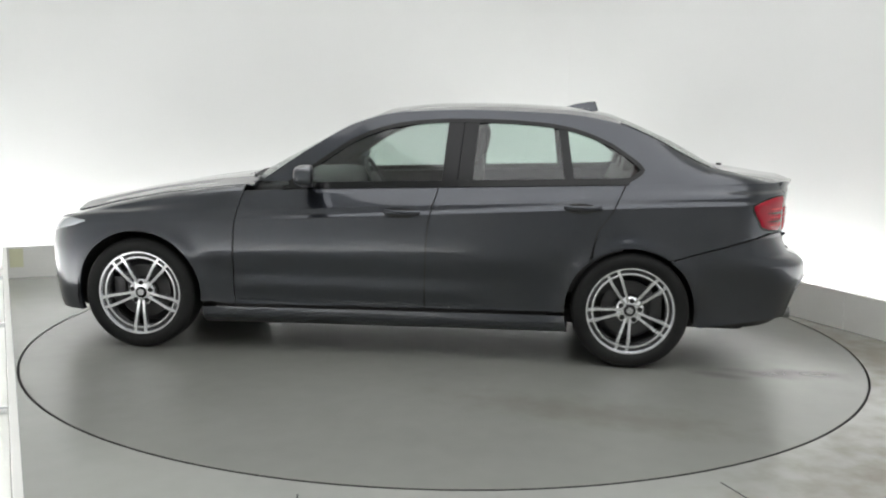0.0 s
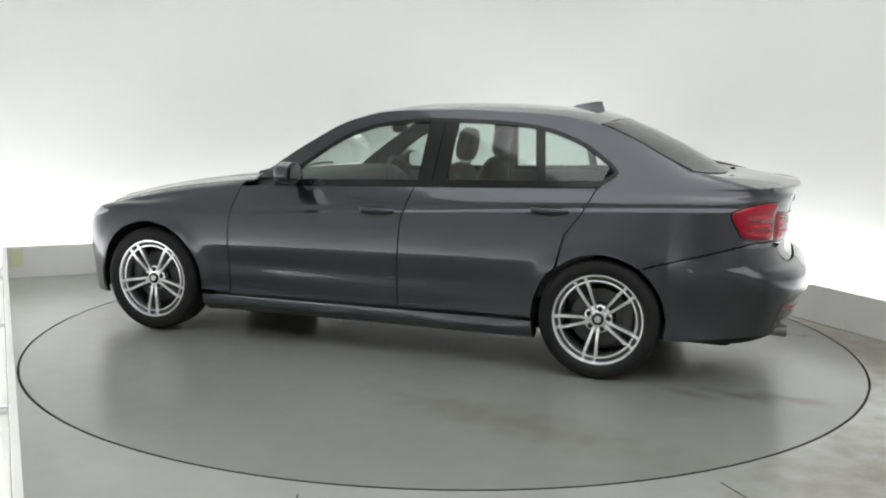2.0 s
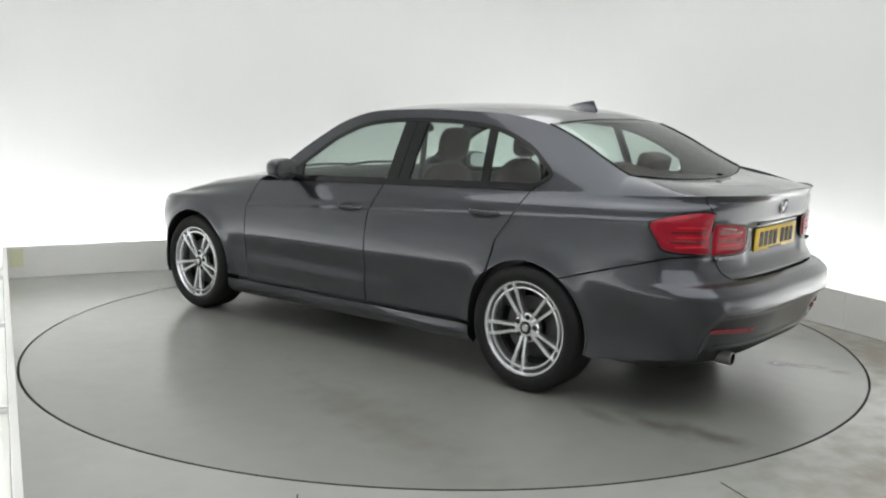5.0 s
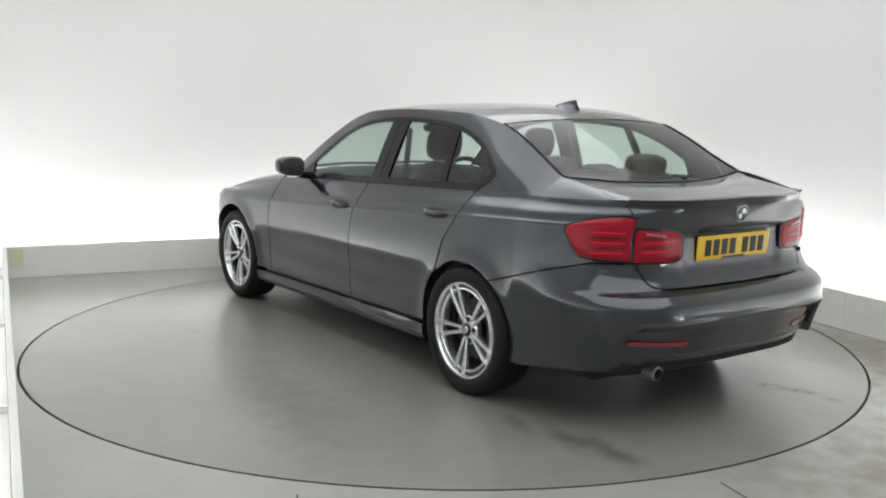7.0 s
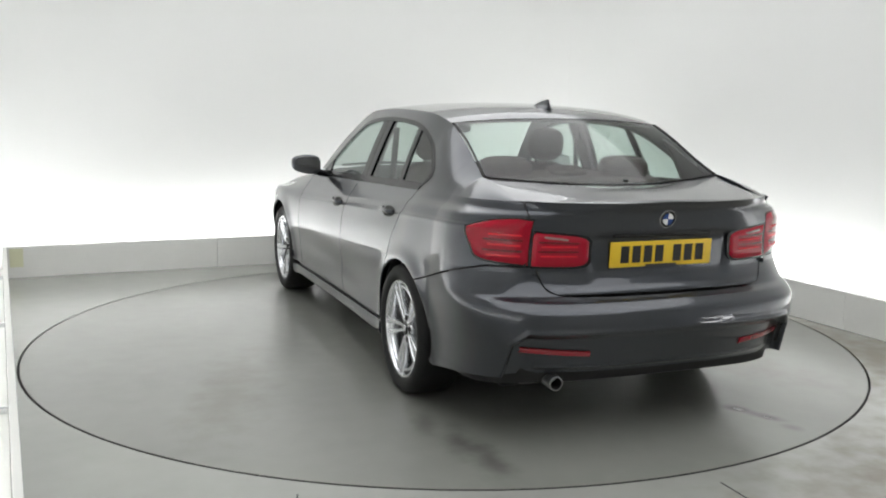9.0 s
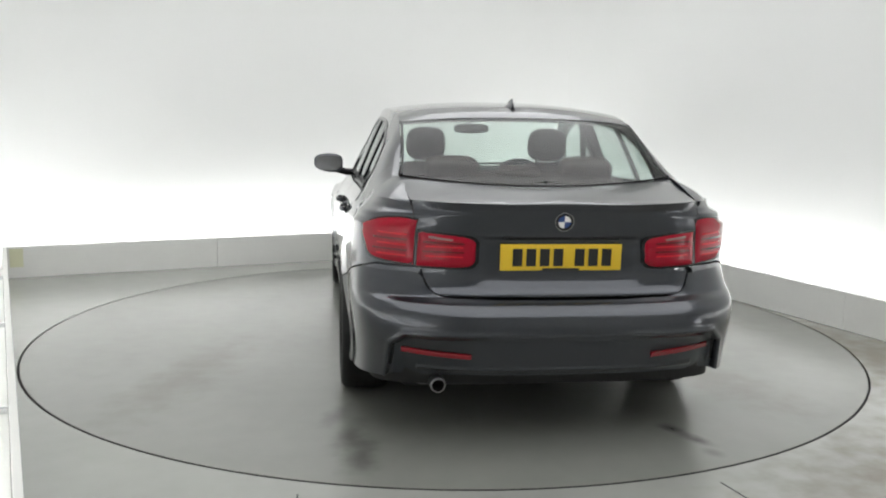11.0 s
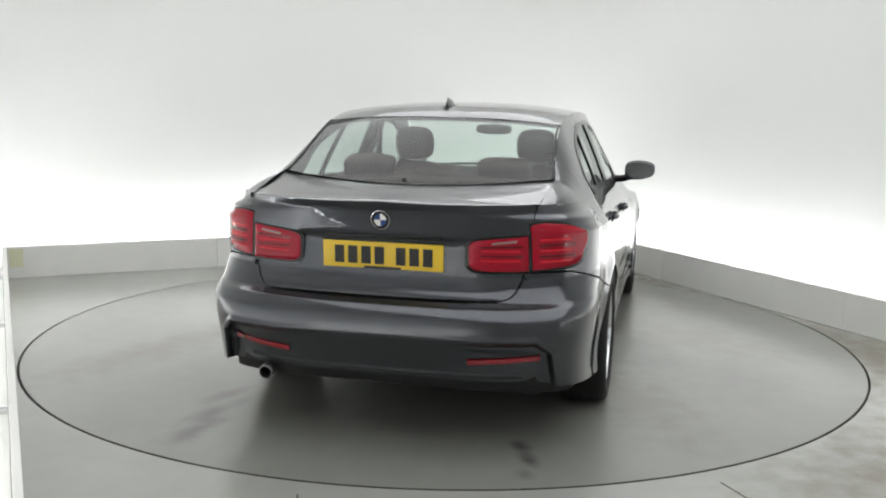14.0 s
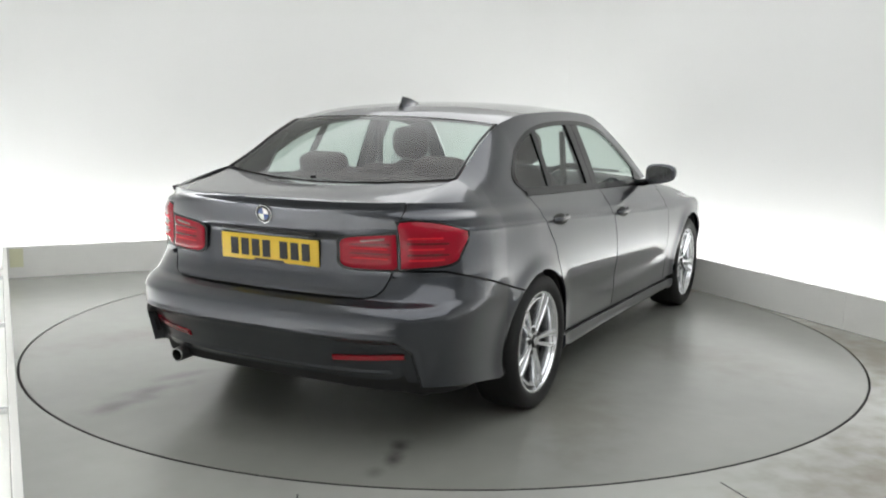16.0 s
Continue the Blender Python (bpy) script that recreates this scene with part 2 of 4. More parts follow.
# ---- the room ----
room_turn = pose(0, 0, 0, 0, 0, ROOM)


def wall_outline(inset, radius):
    """The room's plan, with two rounded far corners."""
    u, v, b = WALL_U - inset, WALL_V - inset, BACK_V + inset
    pts = [(-u, b)]
    for k in range(13):
        w = math.pi - k * math.pi / 24
        pts.append((-u + radius + radius * math.cos(w), v - radius + radius * math.sin(w)))
    for k in range(13):
        w = math.pi / 2 - k * math.pi / 24
        pts.append((u - radius + radius * math.cos(w), v - radius + radius * math.sin(w)))
    pts.append((u, b))
    return pts


def build_room():
    inner, outer = wall_outline(0, 0.7), wall_outline(-0.12, 0.82)
    # three walls, bent into one another without a visible corner
    for name, a, b in (("wall_west", 0, 8), ("wall_north", 7, 22), ("wall_east", 21, len(inner))):
        pts, back = inner[a:b], outer[a:b]
        if name == "wall_west":
            pts, back = inner[0:8], outer[0:8]
        v, f = [], []
        n = len(pts)
        for p in pts:
            v += [(p[0], p[1], 0.0), (p[0], p[1], HIGH)]
        for p in back:
            v += [(p[0], p[1], 0.0), (p[0], p[1], HIGH)]
        for i in range(n - 1):
            f.append((2 * i, 2 * i + 1, 2 * i + 3, 2 * i + 2))
            f.append((2 * n + 2 * i, 2 * n + 2 * i + 2, 2 * n + 2 * i + 3, 2 * n + 2 * i + 1))
        ob = part(name, (v, f), WHITE_WALL)
        ob.matrix_world = room_turn
        smooth(ob)
        tagged(ob, "seamless white painted studio wall washed by hidden lights", "wall", kind="structure")
    ob = part("wall_south", block((2 * WALL_U + 0.24, 0.12, HIGH), (0, BACK_V - 0.06, HIGH / 2), 0), WHITE_WALL)
    ob.matrix_world = room_turn
    tagged(ob, "plain white painted studio wall", "wall", kind="structure")
    ob = part("ceiling", block((2 * WALL_U + 0.3, WALL_V - BACK_V + 0.3, 0.1), (0, (WALL_V + BACK_V) / 2, HIGH + 0.05), 0), WHITE_WALL)
    ob.matrix_world = room_turn
    tagged(ob, "plain white studio ceiling", "ceiling", kind="structure")
    # floor with the turntable's round pit
    bm = bmesh.new()
    n = 160
    ring = [bm.verts.new((R_PIT * math.cos(2 * math.pi * k / n), R_PIT * math.sin(2 * math.pi * k / n), 0)) for k in range(n)]
    low = [bm.verts.new((v.co.x, v.co.y, -0.06)) for v in ring]
    far = []
    for k in range(n):
        d = Vector((math.cos(2 * math.pi * k / n), math.sin(2 * math.pi * k / n)))
        u = (3.2 if d.x > 0 else -3.2) / d.x if abs(d.x) > 1e-6 else 1e9
        w = (3.6 if d.y > 0 else -8.5) / d.y if abs(d.y) > 1e-6 else 1e9
        q = min(u, w)
        far.append(bm.verts.new((d.x * q, d.y * q, 0)))
    for k in range(n):
        j = (k + 1) % n
        bm.faces.new((ring[k], far[k], far[j], ring[j]))
        bm.faces.new((low[k], ring[k], ring[j], low[j]))
    for a, b in (((3.2, 3.6), None), ((-3.2, 3.6), None), ((-3.2, -8.5), None), ((3.2, -8.5), None)):
        c = bm.verts.new((*a, 0))
        near = sorted(far, key=lambda v: (v.co - c.co).length)[:2]
        bm.faces.new((near[0], c, near[1]))
    bmesh.ops.recalc_face_normals(bm, faces=bm.faces)
    bm.normal_update()
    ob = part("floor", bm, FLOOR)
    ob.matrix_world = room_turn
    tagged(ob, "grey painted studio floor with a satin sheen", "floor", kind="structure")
    # fine joints in the floor paint
    for k, (a, c) in enumerate((((-0.53, -2.55), (-0.44, -3.4)), ((1.09, -2.36), (1.45, -3.3)))):
        d = Vector((c[0] - a[0], c[1] - a[1], 0))
        j = part("floor_joint", block((d.length, 0.006, 0.002), (0, 0, 0), 0), SHADOW_BLACK, ob, "thin dark joint in the floor")
        j.matrix_basis = room_turn.inverted() @ pose((a[0] + c[0]) / 2, (a[1] + c[1]) / 2, 0.0004, 0, 0, math.degrees(math.atan2(d.y, d.x)))
    # pit bottom, coloured black to deepen the shadow in the rim gap
    bm = bmesh.new()
    bmesh.ops.create_circle(bm, cap_ends=True, segments=96, radius=R_PIT + 0.02, matrix=Matrix.Translation((0, 0, -0.06)))
    tagged(part("turntable_pit", bm, SHADOW_BLACK), "bottom coloured black to deepen the shadow gap round the turntable", "pit", kind="structure")


R_DISC, R_PIT = 2.478, 2.489


def build_plinths():
    """Low boards in front of the walls; they hide the tubes that wash the walls."""
    t, h = 0.03, 0.255
    runs = (("light_trough_board", 5.0, 0.0, 2.873 + t / 2, 0), ("light_trough_board", 7.6, 2.52 + t / 2, 2.873 - 3.8 + t, 90), ("light_trough_board", 7.2, -2.50 - t / 2, 2.873 - 3.6 + t, 90))
    for name, length, u, v, turn in runs:
        board = tagged(new(name), "low off-white painted board hiding the wall lights", "board", group="light trough boards")
        board.matrix_world = room_turn @ pose(u, v, 0, 0, 0, turn)
        n = 4 if turn else 3
        for k in range(n):
            w = length / n
            part("panel", block((w - 0.003, t, h), (-length / 2 + (k + 0.5) * w, 0, h / 2 + 0.001), 0.002), PLINTH, board)
        for k in range(n + 1):
            part("bracket", block((0.03, 0.12, 0.03), (max(-length / 2 + 0.1, min(length / 2 - 0.1, -length / 2 + k * length / n)), (0.07 if u <= 0 and turn or not turn else -0.07), 0.02), 0.004), ALLOY, board)
    # yellowed paint patch at one end of the far board
    patch = part("paint_patch", block((0.10, 0.002, 0.15), (-2.43, 2.8715, 0.165), 0.0), YELLOWED)
    patch.matrix_world = room_turn
    tagged(patch, "small yellowed paint patch on the low board", "paint patch")
    # white beds of the troughs
    for name, su, sv, u, v in (("trough_bed", 5.9, 0.40, 0.0, 3.105), ("trough_bed", 0.38, 7.6, 2.755, -0.95), ("trough_bed", 0.43, 7.6, -2.752, -0.95)):
        ob = part(name, block((su, sv, 0.006), (u, v, 0.004), 0.001), WHITE_WALL)
        ob.matrix_world = room_turn
        tagged(ob, "white painted bed of the light trough", "trough bed", group="trough beds")
    spots = [(-1.9 + 1.27 * k, 3.11, 0) for k in range(4)] + [(2.765, 2.3 - 1.27 * k, 90) for k in range(7)] + [(-2.785, 2.3 - 1.27 * k, 90) for k in range(6)]
    first = None
    for u, v, turn in spots:
        m = room_turn @ pose(u, v, 0.007, 0, 0, turn)
        if first is None:
            first = tagged(new("trough_light"), "lit white light box standing behind the low board", "light box", group="wall lights")
            part("housing", block((1.22, 0.24, 0.05), (0, 0, 0.026), 0.006), WHITE_WALL, first)
            part("diffuser", block((1.16, 0.20, 0.02), (0, 0, 0.058), 0.004), TUBE, first, "glowing white diffuser")
            for x in (-0.597, 0.597):
                part("end_cap", block((0.024, 0.22, 0.03), (x, 0, 0.062), 0.004), WHITE_WALL, first)
            first.matrix_world = m
        else:
            copy_thing(first, m)


def build_ceiling_light():
    # unseen glowing panel, added as the body of the assumed overhead lamp
    lamp = tagged(new("assumed_ceiling_light"), "large flat white light panel, unseen and added to light the room", "ceiling light")
    lamp.matrix_world = room_turn @ pose(0, PANEL_AT, HIGH - 0.045)
    part("frame", block((PANEL_U + 0.1, PANEL_V + 0.1, 0.05), (0, 0, 0.018), 0.006), WHITE_WALL, lamp)
    part("diffuser", block((PANEL_U, PANEL_V, 0.012), (0, 0, -0.007), 0.002), PANEL, lamp)


def build_turntable():
    bm = bmesh.new()
    n = 160
    top = [bm.verts.new((R_DISC * math.cos(2 * math.pi * k / n), R_DISC * math.sin(2 * math.pi * k / n), 0.0)) for k in range(n)]
    low = [bm.verts.new((v.co.x, v.co.y, -0.058)) for v in top]
    bm.faces.new(top)
    bm.faces.new(low[::-1])
    for k in range(n):
        j = (k + 1) % n
        bm.faces.new((low[k], low[j], top[j], top[k]))
    ob = part("turntable", bm, DISC)
    part("edge_trim", lathe([(R_DISC - 0.003, 0.0006), (R_DISC - 0.001, 0.0006), (R_DISC + 0.002, -0.003), (R_DISC + 0.002, -0.05)], (0, 0, 1), (0, 0, 0), 160), RUBBER, ob, "dark rubber edge of the turntable")
    return tagged(ob, "round grey painted turntable set flush in the floor", "turntable")


# ---- the car: x forwards from the rear axle, y to its left, z up ----
CX, CY = 1.0915, 0.214       # where the turntable's centre lies under the car
AXLE, HUB_Z = 2.81, 0.325
ARCHES = {0.0: 0.352, 2.81: 0.368}
X_REAR, X_FRONT, ARC = -0.35, 3.0, 0.9

belt_z = curve((-1.25, 1.043), (-1.0, 1.036), (-0.7, 1.030), (-0.3, 1.028), (0.08, 1.014), (1.0, 0.980), (1.77, 0.950), (2.2, 0.928), (2.6, 0.882), (3.0, 0.815), (3.3, 0.755), (3.9, 0.70))
crease_z = curve((-1.25, 0.950), (-0.63, 0.927), (0.0, 0.898), (1.283, 0.822), (2.2, 0.772), (2.8, 0.750), (3.1, 0.73), (3.9, 0.66))
half_width = curve((-0.35, 0.874), (0.0, 0.893), (0.4, 0.892), (1.0, 0.890), (1.9, 0.890), (2.5, 0.900), (2.8, 0.905), (3.0, 0.900))
rear_x = curve((0.15, -0.90), (0.28, -0.985), (0.40, -1.024), (0.52, -1.046), (0.58, -1.040), (0.625, -0.998), (0.650, -0.948), (0.72, -0.925), (0.85, -0.925), (0.93, -0.935), (1.0, -0.950), (1.055, -0.968))
front_x = curve((0.15, 3.50), (0.3, 3.55), (0.5, 3.570), (0.65, 3.55), (0.75, 3.475), (0.95, 3.40))


def inset(s, z):
    """How far the side lies in from its widest line, at height z."""
    zc, zb = crease_z(s), belt_z(s)
    flat = 0 * zc

    def lean(h):
        """The doors lean in more and more above their widest line, up to the crease."""
        h = np.maximum(h - 0.58, 0)
        return 0.003 + (0.345 * np.minimum(h, 0.22) ** 2 + 0.13 * np.maximum(h - 0.22, 0)) * (1 - 0.5 * np.clip((0.1 - s) / 0.6, 0, 1))

    shelf = 0.009 * np.clip((2.70 - s) / 0.5, 0, 1) * np.clip((s + 0.95) / 0.3, 0, 1)
    mid = 0.63 + 0.5 * (zc - 0.65)
    top = lean(zc)
    heights = [flat + 0.15, flat + 0.21, flat + 0.315, flat + 0.395, flat + 0.47, flat + 0.57, flat + 0.63, mid, zc - 0.016, zc, zc + 0.014, zc + 0.05, zb - 0.03, zb]
    depths = [0.05, 0.022, 0.034, 0.036, 0.018, 0.005, lean(flat + 0.63), lean(mid), lean(zc - 0.016), top, top + 0.004 + shelf, top + 0.026, np.maximum(top + 0.045, 0.088), np.maximum(top + 0.062, 0.108)]
    for i in range(1, len(heights)):
        heights[i] = np.maximum(heights[i], heights[i - 1] + 0.012)
    # the hollow low in the doors, with a lip below it
    hollow = np.exp(-((s - 1.55) / 0.80) ** 4)
    depths[1], depths[2] = 0.024, 0.027
    depths[3] = 0.024 - 0.006 * hollow
    depths[4] = 0.016 + 0.003 * hollow
    n = len(heights)
    slope = [(depths[min(i + 1, n - 1)] - depths[max(i - 1, 0)]) / np.maximum(heights[min(i + 1, n - 1)] - heights[max(i - 1, 0)], 0.02) for i in range(n)]
    out = 0 * z
    for i in range(n - 1):
        a, b = heights[i], heights[i + 1]
        h = np.maximum(b - a, 1e-6)
        t = np.clip((z - a) / h, 0, 1)
        e = depths[i] * (1 + 2 * t) * (1 - t) ** 2 + slope[i] * h * t * (1 - t) ** 2 + depths[i + 1] * t * t * (3 - 2 * t) + slope[i + 1] * h * t * t * (t - 1)
        out = np.where((z >= a) | (i == 0), e, out)
    return out


def flare(s, z):
    """The swell round the wheel openings."""
    out = 0 * z
    for ax in (0.0, AXLE):
        d = np.hypot(s - ax, z - HUB_Z) - ARCHES[ax]
        out = out + 0.014 * np.exp(-(np.maximum(d, 0) / 0.055) ** 2)
    return out


def side(s, z):
    """The body's skin on the left, from the middle of the tail (s = -1.25) along the side to the middle of the nose (s = 3.9)."""
    s, z = np.asarray(s, float), np.asarray(z, float)
    base = np.clip(s, X_REAR, X_FRONT)
    w = half_width(base) - inset(s, z) + flare(s, z) * (np.abs(s - base) < 0.3)
    phi = np.where(s < X_REAR, (X_REAR - s) / ARC, np.where(s > X_FRONT, (s - X_FRONT) / ARC, 0)) * math.pi / 2
    phi = np.clip(phi, 0, math.pi / 2)
    n = np.where(s < X_REAR, 3.8 - 0.80 * np.clip((z - 0.60) / 0.14, 0, 1), 2.45)
    cs, sn = np.maximum(np.cos(phi), 0), np.sin(phi)
    r = (cs ** n + sn ** n) ** (-1 / n)
    x = np.where(s < X_REAR, X_REAR + (rear_x(z) - X_REAR) * r * sn, np.where(s > X_FRONT, X_FRONT + (front_x(z) - X_FRONT) * r * sn, s))
    y = np.where(phi > 0, w * r * cs, w)
    y = np.where(phi >= math.pi / 2 - 1e-6, 0, y)
    return np.stack([x, y, z], -1)


def on_side(grid):
    return side(grid[..., 0], grid[..., 1])


# outline of the cabin seen from the side, and the cabin's side skin above the belt
roof_line = curve((-0.80, 1.046), (-0.62, 1.062), (-0.45, 1.105), (-0.30, 1.172), (-0.10, 1.276), (0.10, 1.352), (0.40, 1.397), (0.90, 1.410), (1.30, 1.394), (1.56, 1.335), (1.83, 1.186), (2.12, 0.985))


roof_edge_y = curve((-0.80, 0.665), (-0.45, 0.648), (-0.30, 0.628), (-0.10, 0.610), (0.15, 0.600), (0.60, 0.604), (1.20, 0.604), (1.56, 0.612), (1.83, 0.672), (2.12, 0.745))


def cabin(x, z):
    x, z = np.asarray(x, float), np.asarray(z, float)
    zb = belt_z(x)
    yb = side(x, zb)[..., 1]
    t = np.clip((z - zb) / np.maximum(roof_line(x) - zb, 0.02), -0.2, 1.2)
    k = np.clip((0.10 - x) / 0.35, 0, 1)
    return np.stack([x, yb + (roof_edge_y(x) - yb) * ((0.84 - 0.20 * k) * t + (0.16 - 0.16 * k) * t * t + 0.36 * k * t ** 3), z], -1)


def on_cabin(grid):
    return cabin(grid[..., 0], grid[..., 1])


def crown(edge, centre, cols=41, power=2.2, bow=2.0):
    """A crowned sheet between a left edge line, its mirror image and a centre line."""
    v = np.linspace(1, -1, cols)[None, :]
    e, c = edge[:, None], centre[:, None]
    x = c[..., 0] + (e[..., 0] - c[..., 0]) * np.abs(v) ** bow
    y = v * e[..., 1]
    z = c[..., 2] - (c[..., 2] - e[..., 2]) * np.abs(v) ** power
    return np.stack([x, y, z], -1)


def arch_line(ax, a, b, n):
    """Along a wheel opening, from angle a to b in degrees (0 is rearward, 90 up)."""
    w = np.radians(np.linspace(a, b, n))
    return np.stack([ax - ARCHES[ax] * np.cos(w), HUB_Z + ARCHES[ax] * np.sin(w)], 1)


GAP = 0.0035
WIN_TOP = [(1.955, 0.985), (1.80, 1.095), (1.60, 1.232), (1.40, 1.312), (1.20, 1.346), (0.95, 1.359), (0.60, 1.352), (0.35, 1.320), (0.15, 1.250), (0.02, 1.170), (-0.045, 1.118), (-0.05, 1.080), (0.03, 1.026)]


def lid_edge(n):
    """The boot lid's side seam on the tail, top to bottom."""
    pts = []
    half = curve((0.654, 0.495), (0.664, 0.528), (0.690, 0.556), (0.78, 0.585), (0.95, 0.610), (1.05, 0.625))
    for z in np.linspace(1.05, 0.654, n):
        y = float(half(z))
        lo, hi = -1.25, -0.4
        for _ in range(40):
            mid = (lo + hi) / 2
            if side(mid, z)[1] < y:
                lo = mid
            else:
                hi = mid
        pts.append((lo, z))
    pts = np.array(pts)
    pts[0, 1] = belt_z(pts[0, 0])
    return pts


def both(name, mesh, mat, parent, label="", angle=40):
    """A part and its mirror image on the other side."""
    return [smooth(part(name, m, mat, parent, label), angle) for m in (mesh, mirrored(mesh))]


def tail_s(y, z):
    """Where along the skin the tail lies y off the middle, at height z."""
    q = np.linspace(-1.25, -0.36, 900)
    return float(np.interp(y, side(q, np.full(900, z))[:, 1], q))


def bumper_dent(y, z):
    """The bumper's lower corners: a sunken field below a bent ridge, fading towards the middle."""
    yo, zt = 0.702 - 0.10 * (z - 0.48), 0.492
    d = np.minimum(np.minimum(yo - y, zt - z), (yo - y + zt - z - 0.045) / 1.414)
    near = np.clip((y - 0.22) / 0.42, 0, 1)
    mask = 1 / (1 + np.exp(-np.clip(d / 0.006, -40, 40)))
    ridge = np.exp(-((d + 0.014) / 0.013) ** 2) * (z > 0.30)
    under = np.clip(zt - z, 0, 0.2) * np.clip((0.75 - y) / 0.1, 0, 1)
    return mask * (0.006 + 0.040 * near ** 1.4) + 0.16 * under - 0.011 * ridge * (0.15 + 0.85 * near) - 0.006 * np.exp(-((z - 0.345) / 0.010) ** 2) * (y < 0.60)


def build_body(car):
    # front wings
    top = path(np.stack([np.linspace(3.30, 2.215, 30), belt_z(np.linspace(3.30, 2.215, 30))], 1), 61)
    bottom = path(np.vstack([arch_line(AXLE, 150, -5, 40), [(2.245 + GAP, 0.285)]]), 61)
    left = path([(3.30, float(belt_z(3.30))), (3.273, 0.68), tuple(bottom[0])], 31)
    right = path([(2.215, float(belt_z(2.215))), (2.245, 0.74), (2.252, 0.45), (2.245 + GAP, 0.285)], 31, True)
    wing = on_side(coons(top, bottom, left, right))
    # the wing's upper roll, up to the bonnet's seam
    ss = np.linspace(3.30, 2.215, 61)
    edge = side(ss, belt_z(ss))
    seam = np.stack([np.interp(ss, [2.2, 3.3], [2.2, 3.28]), np.interp(ss, [2.2, 2.8, 3.3], [0.715, 0.70, 0.60]), belt_z(ss) + np.interp(ss, [2.2, 2.8, 3.3], [0.030, 0.030, 0.012])], 1)
    mid = (edge + seam) / 2 + np.array([0, 0.008, 0.010])
    t = np.linspace(0, 1, 7)[:, None, None]
    roll = (1 - t) ** 2 * seam + 2 * t * (1 - t) * mid + t * t * edge
    both("front_wing", joined(sheet(np.vstack([roll[:-1], wing]))), PAINT, car)
    # front doors
    bz = lambda a, b, n: np.stack([np.linspace(a, b, n), belt_z(np.linspace(a, b, n))], 1)
    d1, d2 = [(2.215 - 2 * GAP, 0.928), (2.245 - 2 * GAP, 0.74), (2.252 - 2 * GAP, 0.45), (2.245 - GAP, 0.282)], [(1.085 + GAP, 0.977), (1.135 + GAP, 0.767), (1.148 + GAP, 0.45), (1.148 + GAP, 0.295)]
    front = coons(bz(2.215 - 2 * GAP, 1.085 + GAP, 45), path([d1[-1], d2[-1]], 45), path(d1, 97, True), path(d2, 97, True))
    doors = [("front_door", front)]
    d3 = [(1.085 - GAP, 0.977), (1.135 - GAP, 0.767), (1.148 - GAP, 0.45), (1.148 - GAP, 0.295)]
    d4 = path(np.vstack([[(0.045 + GAP, float(belt_z(0.045))), (0.12, 0.87), (0.20, 0.76)], arch_line(0.0, 130, 180, 10) + np.array([0.012, 0.0]), [(0.366, 0.305)]]), 97)
    rear = coons(bz(1.085 - GAP, 0.045 + GAP, 45), path([d3[-1], d4[-1]], 45), path(d3, 97, True), d4)
    doors.append(("rear_door", rear))
    made = {}
    for name, g in doors:
        made[name] = both(name, sheet(on_side(g)), PAINT, car)
    # sill skirts, standing a little proud below the doors
    g = coons(path([(2.432, 0.262), (0.364, 0.282)], 60), path([(2.425, 0.164), (0.345, 0.186)], 60), path([(2.432, 0.262), (2.425, 0.164)], 12), path([(0.364, 0.282), (0.345, 0.186)], 12))
    p = on_side(g)
    v = np.linspace(0, 1, 12)[:, None]
    x = p[..., 0]
    p[..., 1] += 0.002 * np.clip(np.sin(v * math.pi * 0.75), 0, 1) + 0.008 * np.exp(-((x - 0.62) / 0.3) ** 2) * v - 0.030 * np.clip((v - 0.5) / 0.5, 0, 1) ** 1.3
    both("side_skirt", sheet(p, 0.05), PAINT, car)
    # rear quarters
    lid = lid_edge(61)
    top = path(np.stack([np.linspace(0.045 - GAP, lid[0, 0] + GAP, 60), belt_z(np.linspace(0.045 - GAP, lid[0, 0] + GAP, 60))], 1), 81)
    bottom = path(np.vstack([arch_line(0.0, 129, 55, 30), [(-0.27, 0.634), (-0.42, 0.679), (-0.56, 0.720), (-0.66, 0.749), (-0.73, 0.768), (lid[42, 0] + GAP, lid[42, 1])]]), 81)
    left = path([(0.045 - GAP, float(belt_z(0.045))), (0.12 - 2 * GAP, 0.87), (0.20 - 2 * GAP, 0.76), tuple(bottom[0])], 61)
    right = path(lid[:43] + np.array([GAP, 0]), 61)
    quarter = on_side(coons(top, bottom, left, right))
    # rear pillar and shoulder: from the roof's edge and the boot lid down to the belt
    s_end = float(top[-1, 0])
    corner = side(s_end, belt_z(s_end))

    def shoulder(q, t):
        foot = side(q, belt_z(q))
        k = np.clip((q + 0.425) / (s_end + 0.425), 0, 1)[..., None]
        head = np.stack([np.maximum(q, -0.425), roof_edge_y(q), roof_line(q)], -1)
        seat = np.array([-0.425, float(roof_edge_y(-0.425)), float(roof_line(-0.425))])
        line = seat + (corner - seat) * k + np.array([0, 0, 0.012]) * np.sin(math.pi * k) * (1 - k)
        head = np.where(k > 0, line, head)
        kk = np.clip((0.10 - q) / 0.35, 0, 1)
        f = (0.84 - 0.20 * kk) * t + (0.16 - 0.16 * kk) * t * t + 0.36 * kk * t ** 3
        f = f[..., None]
        g = t[..., None]
        return np.concatenate([foot[..., :1] + (head - foot)[..., :1] * g, foot[..., 1:2] + (head - foot)[..., 1:2] * f, foot[..., 2:] + (head - foot)[..., 2:] * np.sin(g * math.pi / 2) ** (1 - 0.0 * g) * k + (head - foot)[..., 2:] * g * (1 - k)], -1)

